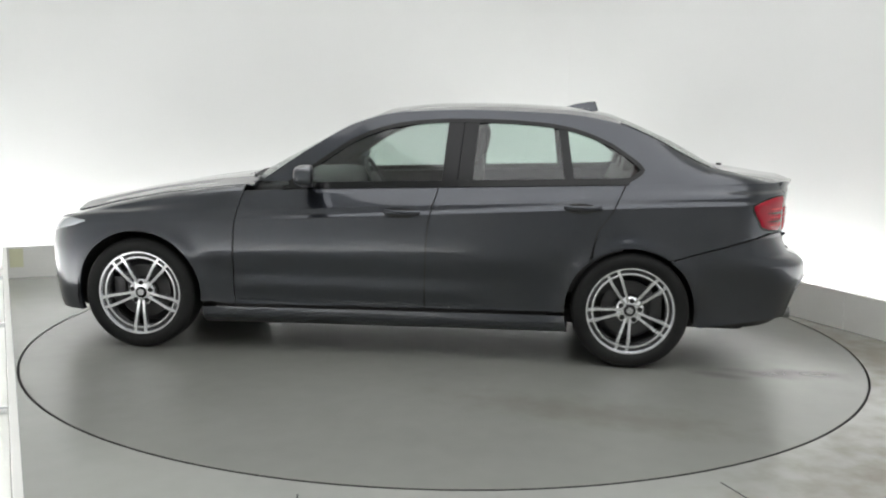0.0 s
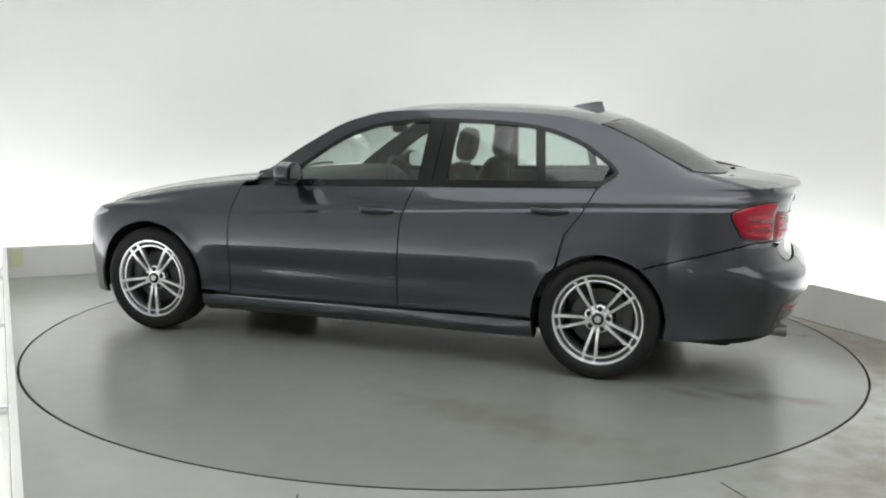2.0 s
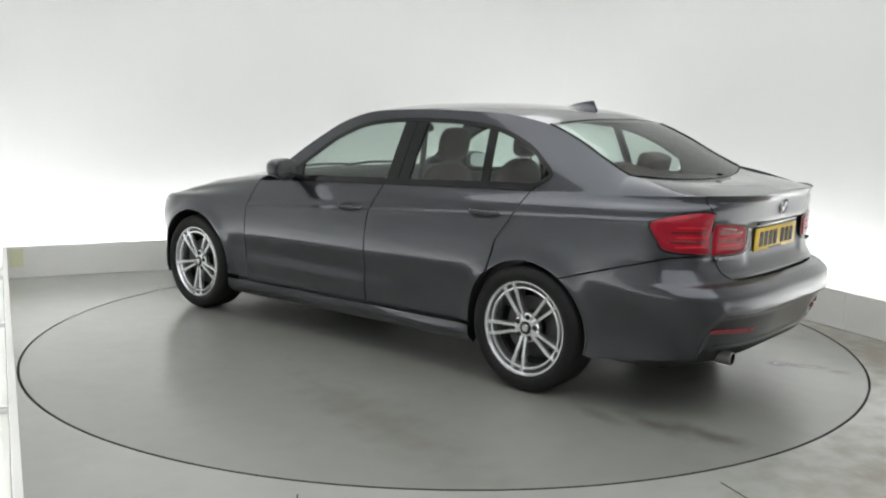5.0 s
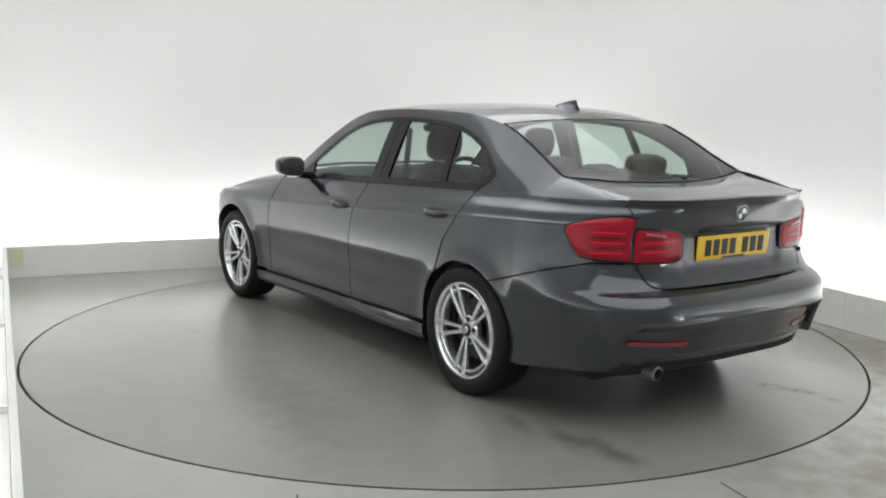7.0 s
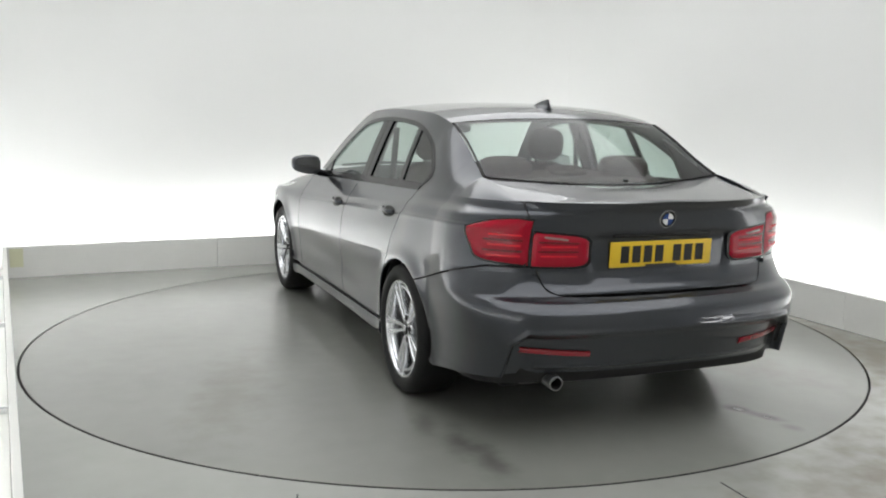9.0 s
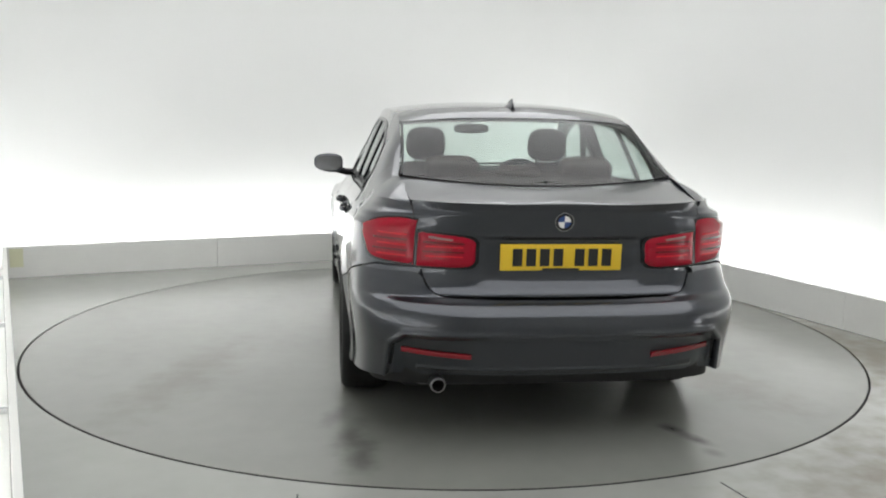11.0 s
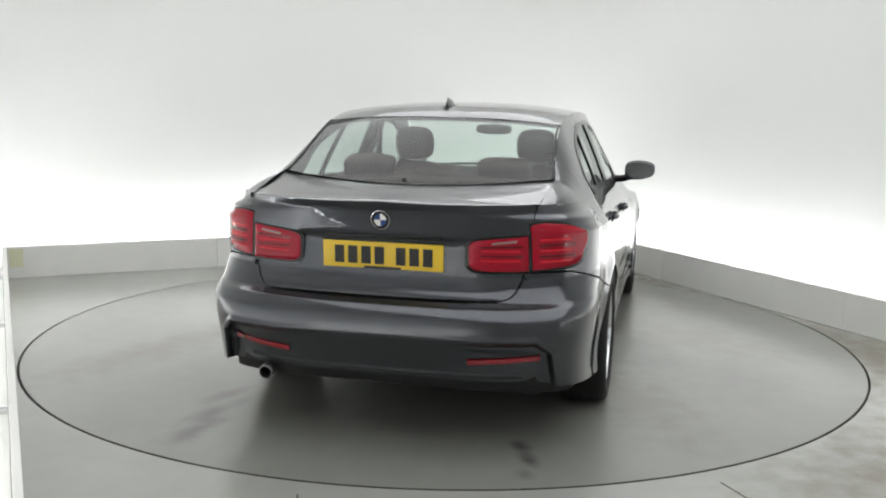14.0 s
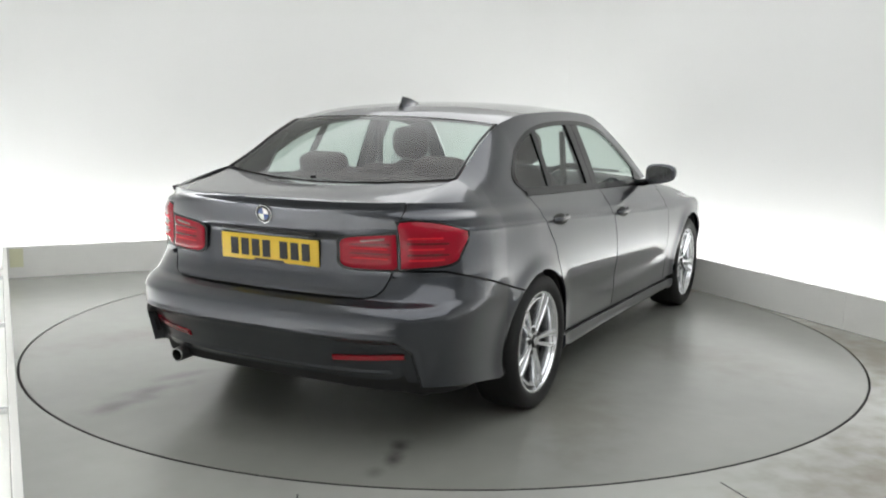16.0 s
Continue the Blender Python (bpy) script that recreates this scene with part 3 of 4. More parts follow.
    def rise(x, z):
        return (z - float(belt_z(x))) / (float(roof_line(x)) - float(belt_z(x)))

    tp = path([(-0.10, 1.0), (s_end, 1.0)], 81)
    bt = path([(0.045 - GAP, 0.0), (s_end, 0.0)], 81)
    zt = float(roof_line(-0.10))
    join = [(-0.10 + 0.0545 * q, zt + (1.118 - zt) * q) for q in np.linspace(0, 1, 9)] + [(-0.052, 1.080), (0.026, 1.026)]
    lf = path([(x, rise(x, z)) for x, z in join] + [(0.045 - GAP, 0.0)], 33)
    rt = path([(s_end, 1.0), (s_end, 0.0)], 33)
    g = coons(tp, bt, lf, rt)
    both("rear_wing", sheet(np.concatenate([shoulder(g[..., 0], np.clip(g[..., 1], 0, 1))[:-1], quarter], 0), 0.0), PAINT, car, angle=60)
    # rear bumper
    low_lid = lid[43:] + np.array([GAP, -0.004])
    top = path(np.vstack([arch_line(0.0, 53.5, 0, 2)[:1], [(-0.27, 0.626), (-0.42, 0.671), (-0.56, 0.712), (-0.66, 0.741), (-0.73, 0.760)], low_lid, [(low_lid[-1, 0] - 0.03, 0.645), (-1.08, 0.641), (-1.25, 0.640)]]), 241)
    bottom = path([(-0.385, 0.240), (-0.65, 0.285), (-0.95, 0.318), (-1.25, 0.320)], 241, True)
    left = path(np.vstack([arch_line(0.0, 53.5, -12, 24), [tuple(bottom[0])]]), 101)
    right = path([tuple(top[-1]), tuple(bottom[-1])], 101)
    b = on_side(coons(top, bottom, left, right))
    b[..., 0] += bumper_dent(b[..., 1], b[..., 2])
    half = sheet(b, 0.02)
    smooth(part("rear_bumper", joined(half, mirrored(half)), PAINT, car), 60)
    # dark lower apron inside the bumper
    ys = np.linspace(0.66, -0.66, 41)
    rows = []
    for z, dx in ((0.330, 0.085), (0.30, 0.08), (0.27, 0.10), (0.240, 0.16), (0.22, 0.40)):
        rows.append(np.stack([-1.0 + dx + 0.34 * np.abs(ys / 0.8) ** 3.2 * 0.55 + 0.02, ys, z + 0 * ys], 1))
    smooth(part("apron", sheet(np.array(rows), 0.01), BLACK_PLASTIC_AND_SHADE, car, "black plastic lower apron"), 60)
    # boot lid: tail face and deck in one sheet
    face = coons(np.stack([np.linspace(lid[0, 0], -1.25, 31), belt_z(np.linspace(lid[0, 0], -1.25, 31))], 1), path([tuple(lid[-1]), (-1.25, 0.650)], 31), lid, path([(-1.25, float(belt_z(-1.25))), (-1.25, 0.650)], 61))
    f = on_side(face)
    y, z = f[..., 1], f[..., 2]
    f[..., 0] += 0.014 / (1 + np.exp((y - 0.345 - (z - 0.70) * 0.12) / 0.012)) / (1 + np.exp((z - 0.893) / 0.006)) / (1 + np.exp((0.708 - z) / 0.010))
    f[..., 0] -= 0.010 * np.exp(-((z - 1.038) / 0.024) ** 2) * np.clip(1 - (y / 0.62) ** 6, 0, 1)
    f[..., 0] -= 0.008 * np.exp(-((z - 0.662) / 0.012) ** 2)
    lip = f[0]
    n = 25
    t = np.linspace(0, 1, n)[:, None]
    v = np.linspace(1, 0, 31)[None, :]
    yb, xb, zb = 0.642 * v, -0.575 + 0.150 * v ** 2.2, 1.080 + 0.028 * v ** 2
    lx, ly, lz = lip[None, :, 0], lip[None, :, 1], lip[None, :, 2]
    deck = np.stack([xb + (lx - xb) * t, yb + (ly - yb) * t, zb + (lz - zb) * t + 0.010 * np.sin(math.pi * t) * (1 - v ** 4) + 0.006 * np.clip((t - 0.8) / 0.2, 0, 1) ** 2 * (1 - v ** 6)], -1)
    deck[-1] = lip
    half = sheet(np.concatenate([deck[:-1], f]), 0.012)
    smooth(part("boot_lid", joined(half, mirrored(half)), PAINT, car), 50)
    # front bumper and bonnet
    top = path([(3.305, 0.752), (3.5, 0.722), (3.9, 0.69)], 41)
    bottom = path([(3.165, 0.215), (3.4, 0.20), (3.9, 0.20)], 41)
    left = path(np.vstack([[(3.305, 0.752), (3.275, 0.68)], arch_line(AXLE, 149, 195, 20), [(3.165, 0.215)]]), 41)
    right = path([(3.9, 0.69), (3.9, 0.20)], 41)
    half = sheet(on_side(coons(top, bottom, left, right)), 0.02, flip=True)
    smooth(part("front_bumper", joined(half, mirrored(half)), PAINT, car), 50)
    xs = np.linspace(2.17, 3.47, 40)
    e = np.stack([np.minimum(xs, 3.30 + 0 * xs), np.interp(xs, [2.2, 2.8, 3.3, 3.47], [0.710, 0.695, 0.595, 0.40]), belt_z(xs) + np.interp(xs, [2.2, 2.8, 3.3, 3.47], [0.032, 0.032, 0.016, 0.0])], 1)
    c = np.stack([xs + 0.04 * (xs - 2.17), 0 * xs, np.interp(xs, [2.17, 2.4, 2.7, 3.0, 3.3, 3.47], [0.998, 0.975, 0.932, 0.878, 0.81, 0.745])], 1)
    g = crown(e[::-1], c[::-1], 41, 2.4)
    g[..., 2] += 0.008 * np.exp(-((np.abs(g[..., 1]) - 0.42) / 0.06) ** 2)
    smooth(part("bonnet", sheet(g[::-1], 0.012, flip=True), PAINT, car), 50)
    # inner shell that closes the seams
    zs = np.linspace(1, 0, 16)
    ss = np.concatenate([np.linspace(3.9, 3.25, 14), [np.nan], np.linspace(2.36, 0.46, 30), [np.nan], np.linspace(-0.44, -1.25, 20)])
    shells, run = [], []
    for s in list(ss) + [np.nan]:
        if np.isnan(s):
            s_run = np.array(run)
            g = np.stack([np.repeat(s_run[None], 16, 0), 0.24 + zs[:, None] * (belt_z(s_run)[None] - 0.265)], -1)
            shells.append(sheet(on_side(g), 0, lift=-0.060 if s_run[-1] < -1 else -0.022))
            run = []
        else:
            run.append(s)
    for ax in (0.0, AXLE):
        w = np.linspace(ax - 0.47, ax + 0.47, 21)[::-1]
        g = np.stack([np.repeat(w[None], 5, 0), np.linspace(1, 0, 5)[:, None] * (belt_z(w) - 0.03 - 0.72) + 0.72], -1)
        shells.append(sheet(on_side(g), 0, lift=-0.022))
    for shell in shells:
        both("inner_panel", shell, SHADOW_BLACK, car, "black inner body panel")
    # floor pan and wheel-well liners
    smooth(part("floor_pan", block((3.95, 1.30, 0.10), (1.30, 0, 0.24), 0.03), SHADOW_BLACK, car, "black floor pan"))
    for ax in (0.0, AXLE):
        for sgn in (1, -1):
            w = np.radians(np.linspace(-12, 192, 30))
            ring = np.stack([ax - (ARCHES[ax] + 0.012) * np.cos(w), HUB_Z + (ARCHES[ax] + 0.012) * np.sin(w)], 1)
            rows = [np.stack([ring[:, 0], np.full(30, sgn * yy), ring[:, 1]], 1) for yy in (0.868, 0.56)]
            rows.append(np.stack([ax + (ring[:, 0] - ax) * 0.02, np.full(30, sgn * 0.56), HUB_Z + (ring[:, 1] - HUB_Z) * 0.02], 1))
            part("wheel_liner", sheet(np.array(rows), 0), SHADOW_BLACK, car, "black wheel-arch liner")
    return made


def build_cabin(car):
    """Roof, pillars, glass and black window trims."""
    win = path(WIN_TOP, 101, True)
    k_in = int(np.argmin(np.hypot(win[:, 0] + 0.045, win[:, 1] - 1.118))) + 1
    xo = np.interp(np.arange(k_in), [0, 0.72 * k_in, k_in - 1], [2.12, 0.62, -0.10])
    outer_line, inner_line = np.stack([xo, roof_line(xo)], 1), win[:k_in]
    t = np.linspace(0, 1, 9)[:, None, None]
    frame_side = on_cabin((1 - t) * outer_line[None] + t * inner_line[None])
    roof_xs = np.linspace(1.46, 0.075, 44)
    e = cabin(roof_xs, roof_line(roof_xs))
    c = np.stack([np.interp(roof_xs, [0.075, 1.46], [0.025, 1.40]), 0 * roof_xs, curve((0.075, 1.376), (0.155, 1.404), (0.40, 1.439), (0.85, 1.455), (1.15, 1.450), (1.46, 1.418))(roof_xs)], 1)
    top = crown(e, c, 41, 2.6, 2.0)
    roof = part("roof", joined(sheet(top, 0.012, flip=False)), PAINT, car)
    smooth(roof, 50)
    both("pillar_frame", sheet(frame_side, 0.0), PAINT, car, "grey painted roof rail and pillars")
    # windscreen and rear glass
    xs = np.linspace(2.10, 1.47, 24)
    e = cabin(xs, roof_line(xs)) + np.array([0, -0.012, 0.0])
    c = np.stack([np.linspace(2.30, 1.41, 24), 0 * xs, np.linspace(0.985, 1.416, 24) + 0.02 * np.sin(np.linspace(0, math.pi, 24))], 1)
    smooth(part("windscreen", sheet(crown(e, c, 31, 2.0)[::-1], 0.0), FRONT_GLASS, car, "clear glass windscreen"), 60)
    xs = np.linspace(0.070, -0.425, 24)
    e = cabin(xs, roof_line(xs) + 0.002) + np.array([0, -0.010, 0.0])
    c = np.stack([np.linspace(0.022, -0.57, 24), 0 * xs, np.linspace(1.374, 1.083, 24) + 0.018 * np.sin(np.linspace(0, math.pi, 24))], 1)
    g = crown(e, c, 31, 2.0)
    smooth(part("rear_window", sheet(g, 0.0), REAR_GLASS, car, "tinted rear window"), 60)
    smooth(part("rear_window_trim", joined(tube(g[:, 0] + np.array([0, 0.002, 0.001]), 0.006, 6), tube(g[:, -1] + np.array([0, -0.002, 0.001]), 0.006, 6), tube(g[0] + np.array([0.002, 0, -0.001]), 0.003, 6), tube(g[-1] + np.array([0, 0, -0.002]), 0.004, 6)), GLOSS_BLACK, car, "black rubber window trim"))
    # side windows: black surround, then three panes
    belt = lambda x: np.stack([x, belt_z(x) + 0.014], 1)
    lower = path(belt(np.linspace(1.955, 0.03, 60)), 101)
    ring = np.vstack([win, lower[::-1][1:-1]])
    mid = ring.mean(0)
    inner = ring.copy()
    tang = np.roll(ring, -1, 0) - np.roll(ring, 1, 0)
    nrm = np.stack([tang[:, 1], -tang[:, 0]], 1)
    nrm /= np.linalg.norm(nrm, axis=1, keepdims=True) + 1e-9
    if ((mid - ring) * nrm).sum() < 0:
        nrm = -nrm
    inner = ring + nrm * 0.022
    loop = np.stack([ring, inner], 0)
    loop = np.concatenate([loop, loop[:, :1]], 1)
    both("window_trim", sheet(on_cabin(loop), 0.006, lift=0.004), GLOSS_BLACK, car, "gloss black window surround")
    smooth_top = lambda x: np.interp(x, win[:90, 0][::-1], win[:90, 1][::-1])

    def pane(name, xa_top, xa_low, xb_top, xb_low, mat, lift=-0.006, label="", parent=car):
        u = np.linspace(0, 1, 24)
        xt, xl = xa_top + (xb_top - xa_top) * u, xa_low + (xb_low - xa_low) * u
        tp = np.stack([xt, smooth_top(xt) - 0.008], 1)
        bt = np.stack([xl, belt_z(xl) + 0.02], 1)
        v = np.linspace(0, 1, 14)[:, None, None]
        both(name, sheet(on_cabin((1 - v) * tp + v * bt), 0.0 if mat is SIDE_GLASS else 0.012, lift=lift), mat, parent, label)

    pane("front_side_window", 1.93, 1.94, 1.035, 1.062, SIDE_GLASS)
    pane("rear_side_window", 0.885, 0.915, 0.418, 0.372, SIDE_GLASS)
    pane("quarter_window", 0.375, 0.330, -0.03, 0.03, SIDE_GLASS)
    pane("pillar_cover", 1.045, 1.072, 0.955, 0.985, GLOSS_BLACK, 0.002, "gloss black door pillar cover")
    pane("pillar_cover", 0.950, 0.980, 0.870, 0.900, GLOSS_BLACK, 0.002, "gloss black door pillar cover")
    pane("window_bar", 0.425, 0.380, 0.372, 0.328, GLOSS_BLACK, 0.001, "black quarter-window bar")
    # door-mirror sail
    pane("mirror_base", 1.945, 1.95, 1.83, 1.80, GLOSS_BLACK, 0.003, "black mirror foot panel")
    # belt strip
    xs = np.linspace(1.98, 0.03, 60)
    g = np.stack([np.stack([xs, belt_z(xs) + 0.020], 1), np.stack([xs, belt_z(xs) - 0.001], 1)], 0)
    both("belt_strip", sheet(on_cabin(g), 0.008, lift=0.006), GLOSS_BLACK, car, "gloss black belt strip")


def build_details(car, doors):
    # door handles: flat black patch painting the cup's shade, and body-coloured grip
    for name, hx, hz in (("front_door", 1.283, 0.836), ("rear_door", 0.280, 0.888)):
        for door, sgn in zip(doors[name], (1, -1)):
            a = np.linspace(0, 2 * math.pi, 33)
            g = []
            for r in (1.0, 0.85, 0.5, 0.05):
                g.append(side(hx + 0.098 * r * np.cos(a), hz - 0.004 + 0.027 * r * np.sin(a) * (1 + 0.2 * np.cos(a))) + np.array([0, 0.0018 - 0.0 * r, 0]))
            g = np.array(g) * np.array([1, sgn, 1])
            part("handle_cup_shade", sheet(g, 0.0, flip=sgn < 0), SHADOW_BLACK, door, "flat black patch for the shade behind the handle")
            t = np.linspace(-1, 1, 21)
            p = side(hx + 0.100 * t, hz + 0.003 + 0 * t) + np.stack([0 * t, 0.010 + 0.026 * (1 - t ** 4), 0 * t], 1)
            v, f = tube(p, 1.0, 10)
            v = np.array(v)
            c = np.repeat(p, 10, 0)
            v = c + (v - c) * np.array([0.008, 0.009, 0.0125])
            v[:, 1] *= sgn
            smooth(part("handle", ([tuple(q) for q in v], f if sgn > 0 else [tuple(reversed(q)) for q in f]), PAINT, door, "grey painted door handle"))
    # door mirrors
    for sgn in (1, -1):
        bm = bmesh.new()
        bmesh.ops.create_uvsphere(bm, u_segments=28, v_segments=18, radius=1.0)
        for v in bm.verts:
            x, y, z = v.co
            n = 3.4
            r = (abs(x) ** n + abs(y) ** n + abs(z) ** n) ** (-1 / n)
            x, y, z = x * r, y * r, z * r
            if x < 0:
                x *= 0.30
            taper = 1 - 0.22 * max(0, y)
            v.co = (1.792 + 0.088 * x - 0.012 * y, sgn * (0.938 + 0.098 * y), 1.032 + 0.064 * z * taper + 0.006 * y)
        if sgn < 0:
            bmesh.ops.reverse_faces(bm, faces=bm.faces)
        shell = smooth(part("door_mirror", bm, PAINT, car, "grey painted door mirror with a dark foot"), 60)
        g = []
        for r in (1.0, 0.9, 0.02):
            a = np.linspace(0, 2 * math.pi, 41)
            cs, sn = np.cos(a), np.sin(a)
            q = (np.abs(cs) ** 3 + np.abs(sn) ** 3) ** (-1 / 3) * r
            g.append(np.stack([1.757 - 0.011 * q * cs + 0 * a, sgn * (0.938 + 0.086 * q * cs), 1.032 + 0.051 * q * sn], 1))
        part("mirror_glass", sheet(np.array(g), 0.0, flip=sgn > 0), CHROME, shell, "mirror glass")
        smooth(part("mirror_foot", tube([(1.83, sgn * 0.76, 0.966), (1.82, sgn * 0.82, 0.969), (1.805, sgn * 0.90, 0.992)], 0.024, 10), GLOSS_BLACK, shell, "black mirror foot"))
    # tail lamps: outer lens on the wing, inner lens on the boot lid
    lid = lid_edge(31)
    s_at = lambda z: float(np.interp(z, lid[::-1, 1], lid[::-1, 0]))

    def lens(name, quad, mat, lift, n=17, m=9, parent=car, label="", depth=0.014):
        tl, tr, br, bl = quad
        top, bot = path(tl, n, True), path(bl, n, True)
        g = coons(top, bot, path([tl[0], bl[0]], m), path([tl[-1], bl[-1]], m))
        p = on_side(g)
        u = np.linspace(0, 1, n)[None, :, None]
        v = np.linspace(0, 1, m)[:, None, None]
        puff = (np.clip(np.minimum(np.minimum(u, 1 - u) * 9, np.minimum(v, 1 - v) * 6), 0, 1)) ** 0.5
        nn = normals(p)
        p = p + nn * (lift * puff + 0.001)
        out = []
        for msh in (sheet(p, depth), mirrored(sheet(p, depth))):
            out.append(smooth(part(name, msh, mat, parent if not isinstance(parent, list) else parent[len(out)], label), 50))
        return out

    def s_of(y, z):
        q = np.linspace(-1.25, -0.4, 800)
        return float(q[np.argmin(np.abs(side(q, np.full(800, z))[:, 1] - y))])

    sl = s_at(0.90)
    si, sm, sn = s_of(0.360, 0.85), s_of(0.385, 0.85), s_of(0.45, 0.85)
    tops = [(-0.630, 0.922), (-0.71, 0.955), (-0.80, 0.968), (sl + 0.004, 0.962)]
    bots = [(-0.630, 0.902), (-0.660, 0.845), (-0.70, 0.794), (sl + 0.005, 0.772)]
    lens("lamp_seal", ([(-0.622, 0.926), (-0.71, 0.961), (-0.80, 0.974), (sl + 0.002, 0.968)], None, None, [(-0.622, 0.898), (-0.654, 0.839), (-0.696, 0.786), (sl + 0.002, 0.764)]), GLOSS_BLACK, 0.002, 25, 9, car, "black lamp seal", 0.004)
    lens("lamp_seal", ([(sl - 0.002, 0.923), (sn, 0.908), (sm - 0.006, 0.897), (si - 0.008, 0.876)], None, None, [(sl - 0.002, 0.761), (sn, 0.758), (sm - 0.006, 0.764), (si - 0.008, 0.788)]), GLOSS_BLACK, 0.002, 25, 9, car, "black lamp seal", 0.004)
    lamp = lens("tail_lamp", (tops, None, None, bots), RED_LENS, 0.008, 25, 13, car, "red tail lamp lens")
    tops = [(sl - 0.004, 0.915), (sn, 0.901), (sm, 0.890), (si, 0.872)]
    bots = [(sl - 0.004, 0.768), (sn, 0.766), (sm, 0.772), (si, 0.792)]
    lamp2 = lens("lid_lamp", (tops, None, None, bots), RED_LENS, 0.008, 21, 13, car, "red inner tail lamp on the boot lid")
    for z0 in (0.900, 0.855, 0.810):
        lens("light_bar", ([(-0.72, z0 + 0.008), (sl + 0.02, z0 + 0.006)], None, None, [(-0.72, z0 - 0.006), (sl + 0.02, z0 - 0.008)]), RED_BRIGHT, 0.0115, 13, 5, lamp, "brighter red light strip", 0.002)
    for z0 in (0.852, 0.812):
        lens("light_bar", ([(sl - 0.02, z0 + 0.008), (sm + 0.01, z0 + 0.006)], None, None, [(sl - 0.02, z0 - 0.006), (sm + 0.01, z0 - 0.006)]), RED_BRIGHT, 0.0115, 13, 5, lamp2, "brighter red light strip", 0.002)
    for z0 in (0.878, 0.832):
        lens("lamp_shade", ([(-0.70, z0 + 0.007), (sl + 0.015, z0 + 0.006)], None, None, [(-0.70, z0 - 0.006), (sl + 0.015, z0 - 0.008)]), RED_DEEP, 0.0105, 13, 5, lamp, "darker red lamp stripe", 0.002)
    lens("lamp_shade", ([(sl - 0.012, 0.880), (sm + 0.006, 0.872)], None, None, [(sl - 0.012, 0.866), (sm + 0.006, 0.862)]), RED_DEEP, 0.0105, 13, 5, lamp2, "darker red lamp stripe", 0.002)
    lens("lamp_shade", ([(sl - 0.012, 0.838), (sm + 0.006, 0.836)], None, None, [(sl - 0.012, 0.826), (sm + 0.006, 0.826)]), RED_DEEP, 0.0105, 13, 5, lamp2, "darker red lamp stripe", 0.002)
    lens("reversing_lens", ([(sl - 0.03, 0.902), (sn, 0.888)], None, None, [(sl - 0.03, 0.888), (sn, 0.876)]), CLEAR_LENS, 0.0115, 13, 5, lamp2, "pale reversing lens", 0.002)
    # head lamps, seen only at their ends
    lens("head_lamp", ([(3.46, 0.724), (3.30, 0.748), (3.15, 0.742)], None, None, [(3.46, 0.655), (3.30, 0.688), (3.15, 0.733)]), HEAD_LENS, 0.006, 17, 9, car, "clear head lamp lens")
    # red reflectors low in the bumper
    def bumper_at(y, z, out):
        q = side(tail_s(y, z), z)
        return (float(q[0]) + float(bumper_dent(np.array(y), np.array(z))) - out, y, z)

    for sgn in (1, -1):
        y = np.linspace(0.668, 0.385, 19)
        rows = np.array([[bumper_at(v, 0.424 - 0.06 * (0.668 - v) + dz, d) for v in y] for dz, d in ((0.013, 0.001), (0.010, 0.010), (-0.010, 0.010), (-0.013, 0.001))])
        part("reflector", sheet(rows * np.array([1, sgn, 1]), 0.006, flip=sgn < 0), RED_DARK, car, "dark red bumper reflector")
        rows = np.array([[bumper_at(v + 0.010 * (0.47 - z) / 0.1, z, 0.002) for v in np.linspace(0.702, 0.690, 4)] for z in np.linspace(0.448, 0.350, 9)])
        part("bumper_corner_strip", sheet(rows * np.array([1, sgn, 1]), 0.004, flip=sgn < 0), GLOSS_BLACK, car, "narrow black strip in the bumper corner")
    # number plate with its characters as bars
    plate = smooth(part("number_plate", block((0.006, 0.520, 0.112), (-0.914, 0, 0.812), 0.002, Matrix.Rotation(radians(-3), 4, "Y")), PLATE_YELLOW, car, "yellow rear number plate"))
    widths = (0.05, 0.05, 0.05, 0.05, None, 0.05, 0.05, 0.05)
    y = 0.212
    for w in widths:
        if w is None:
            y -= 0.034
            continue
        part("character_bar", block((0.002, w * 0.82, 0.074), (-0.9185, y - w / 2, 0.812), 0.0, Matrix.Rotation(radians(-3), 4, "Y")), INK, plate, "black character bar")
        y -= w + 0.008
    part("dealer_strip", block((0.002, 0.16, 0.012), (-0.9150, 0.0, 0.7600), 0, Matrix.Rotation(radians(-3), 4, "Y")), INK, plate, "black strip under the characters")
    smooth(part("plate_handle", block((0.03, 0.50, 0.018), (-0.912, 0, 0.894), 0.006), GLOSS_BLACK, car, "black boot handle strip"))
    # round badge on the boot lid
    nrm = Vector((-1, 0, -0.20)).normalized()
    at = Vector((-0.9455, 0, 0.966))
    badge = smooth(part("badge", lathe([(0.0, 0.004), (0.030, 0.0045), (0.032, 0.006), (0.0395, 0.0055), (0.041, 0.0), (0.041, -0.02)], nrm, at, 40), CHROME, car, "round chrome-rimmed badge"))
    part("badge_ring", lathe([(0.0265, 0.0066), (0.037, 0.0066), (0.038, 0.0050)], nrm, at, 40), GLOSS_BLACK, badge, "black enamel ring")
    side_v = Vector((0, 1, 0))
    up_v = nrm.cross(side_v).normalized()
    for k in range(4):
        v = [at + nrm * 0.0058]
        for i in range(9):
            w = math.radians(90 * k + 90 * i / 8)
            v.append(at + nrm * 0.0058 + (side_v * math.cos(w) + up_v * math.sin(w)) * 0.0275)
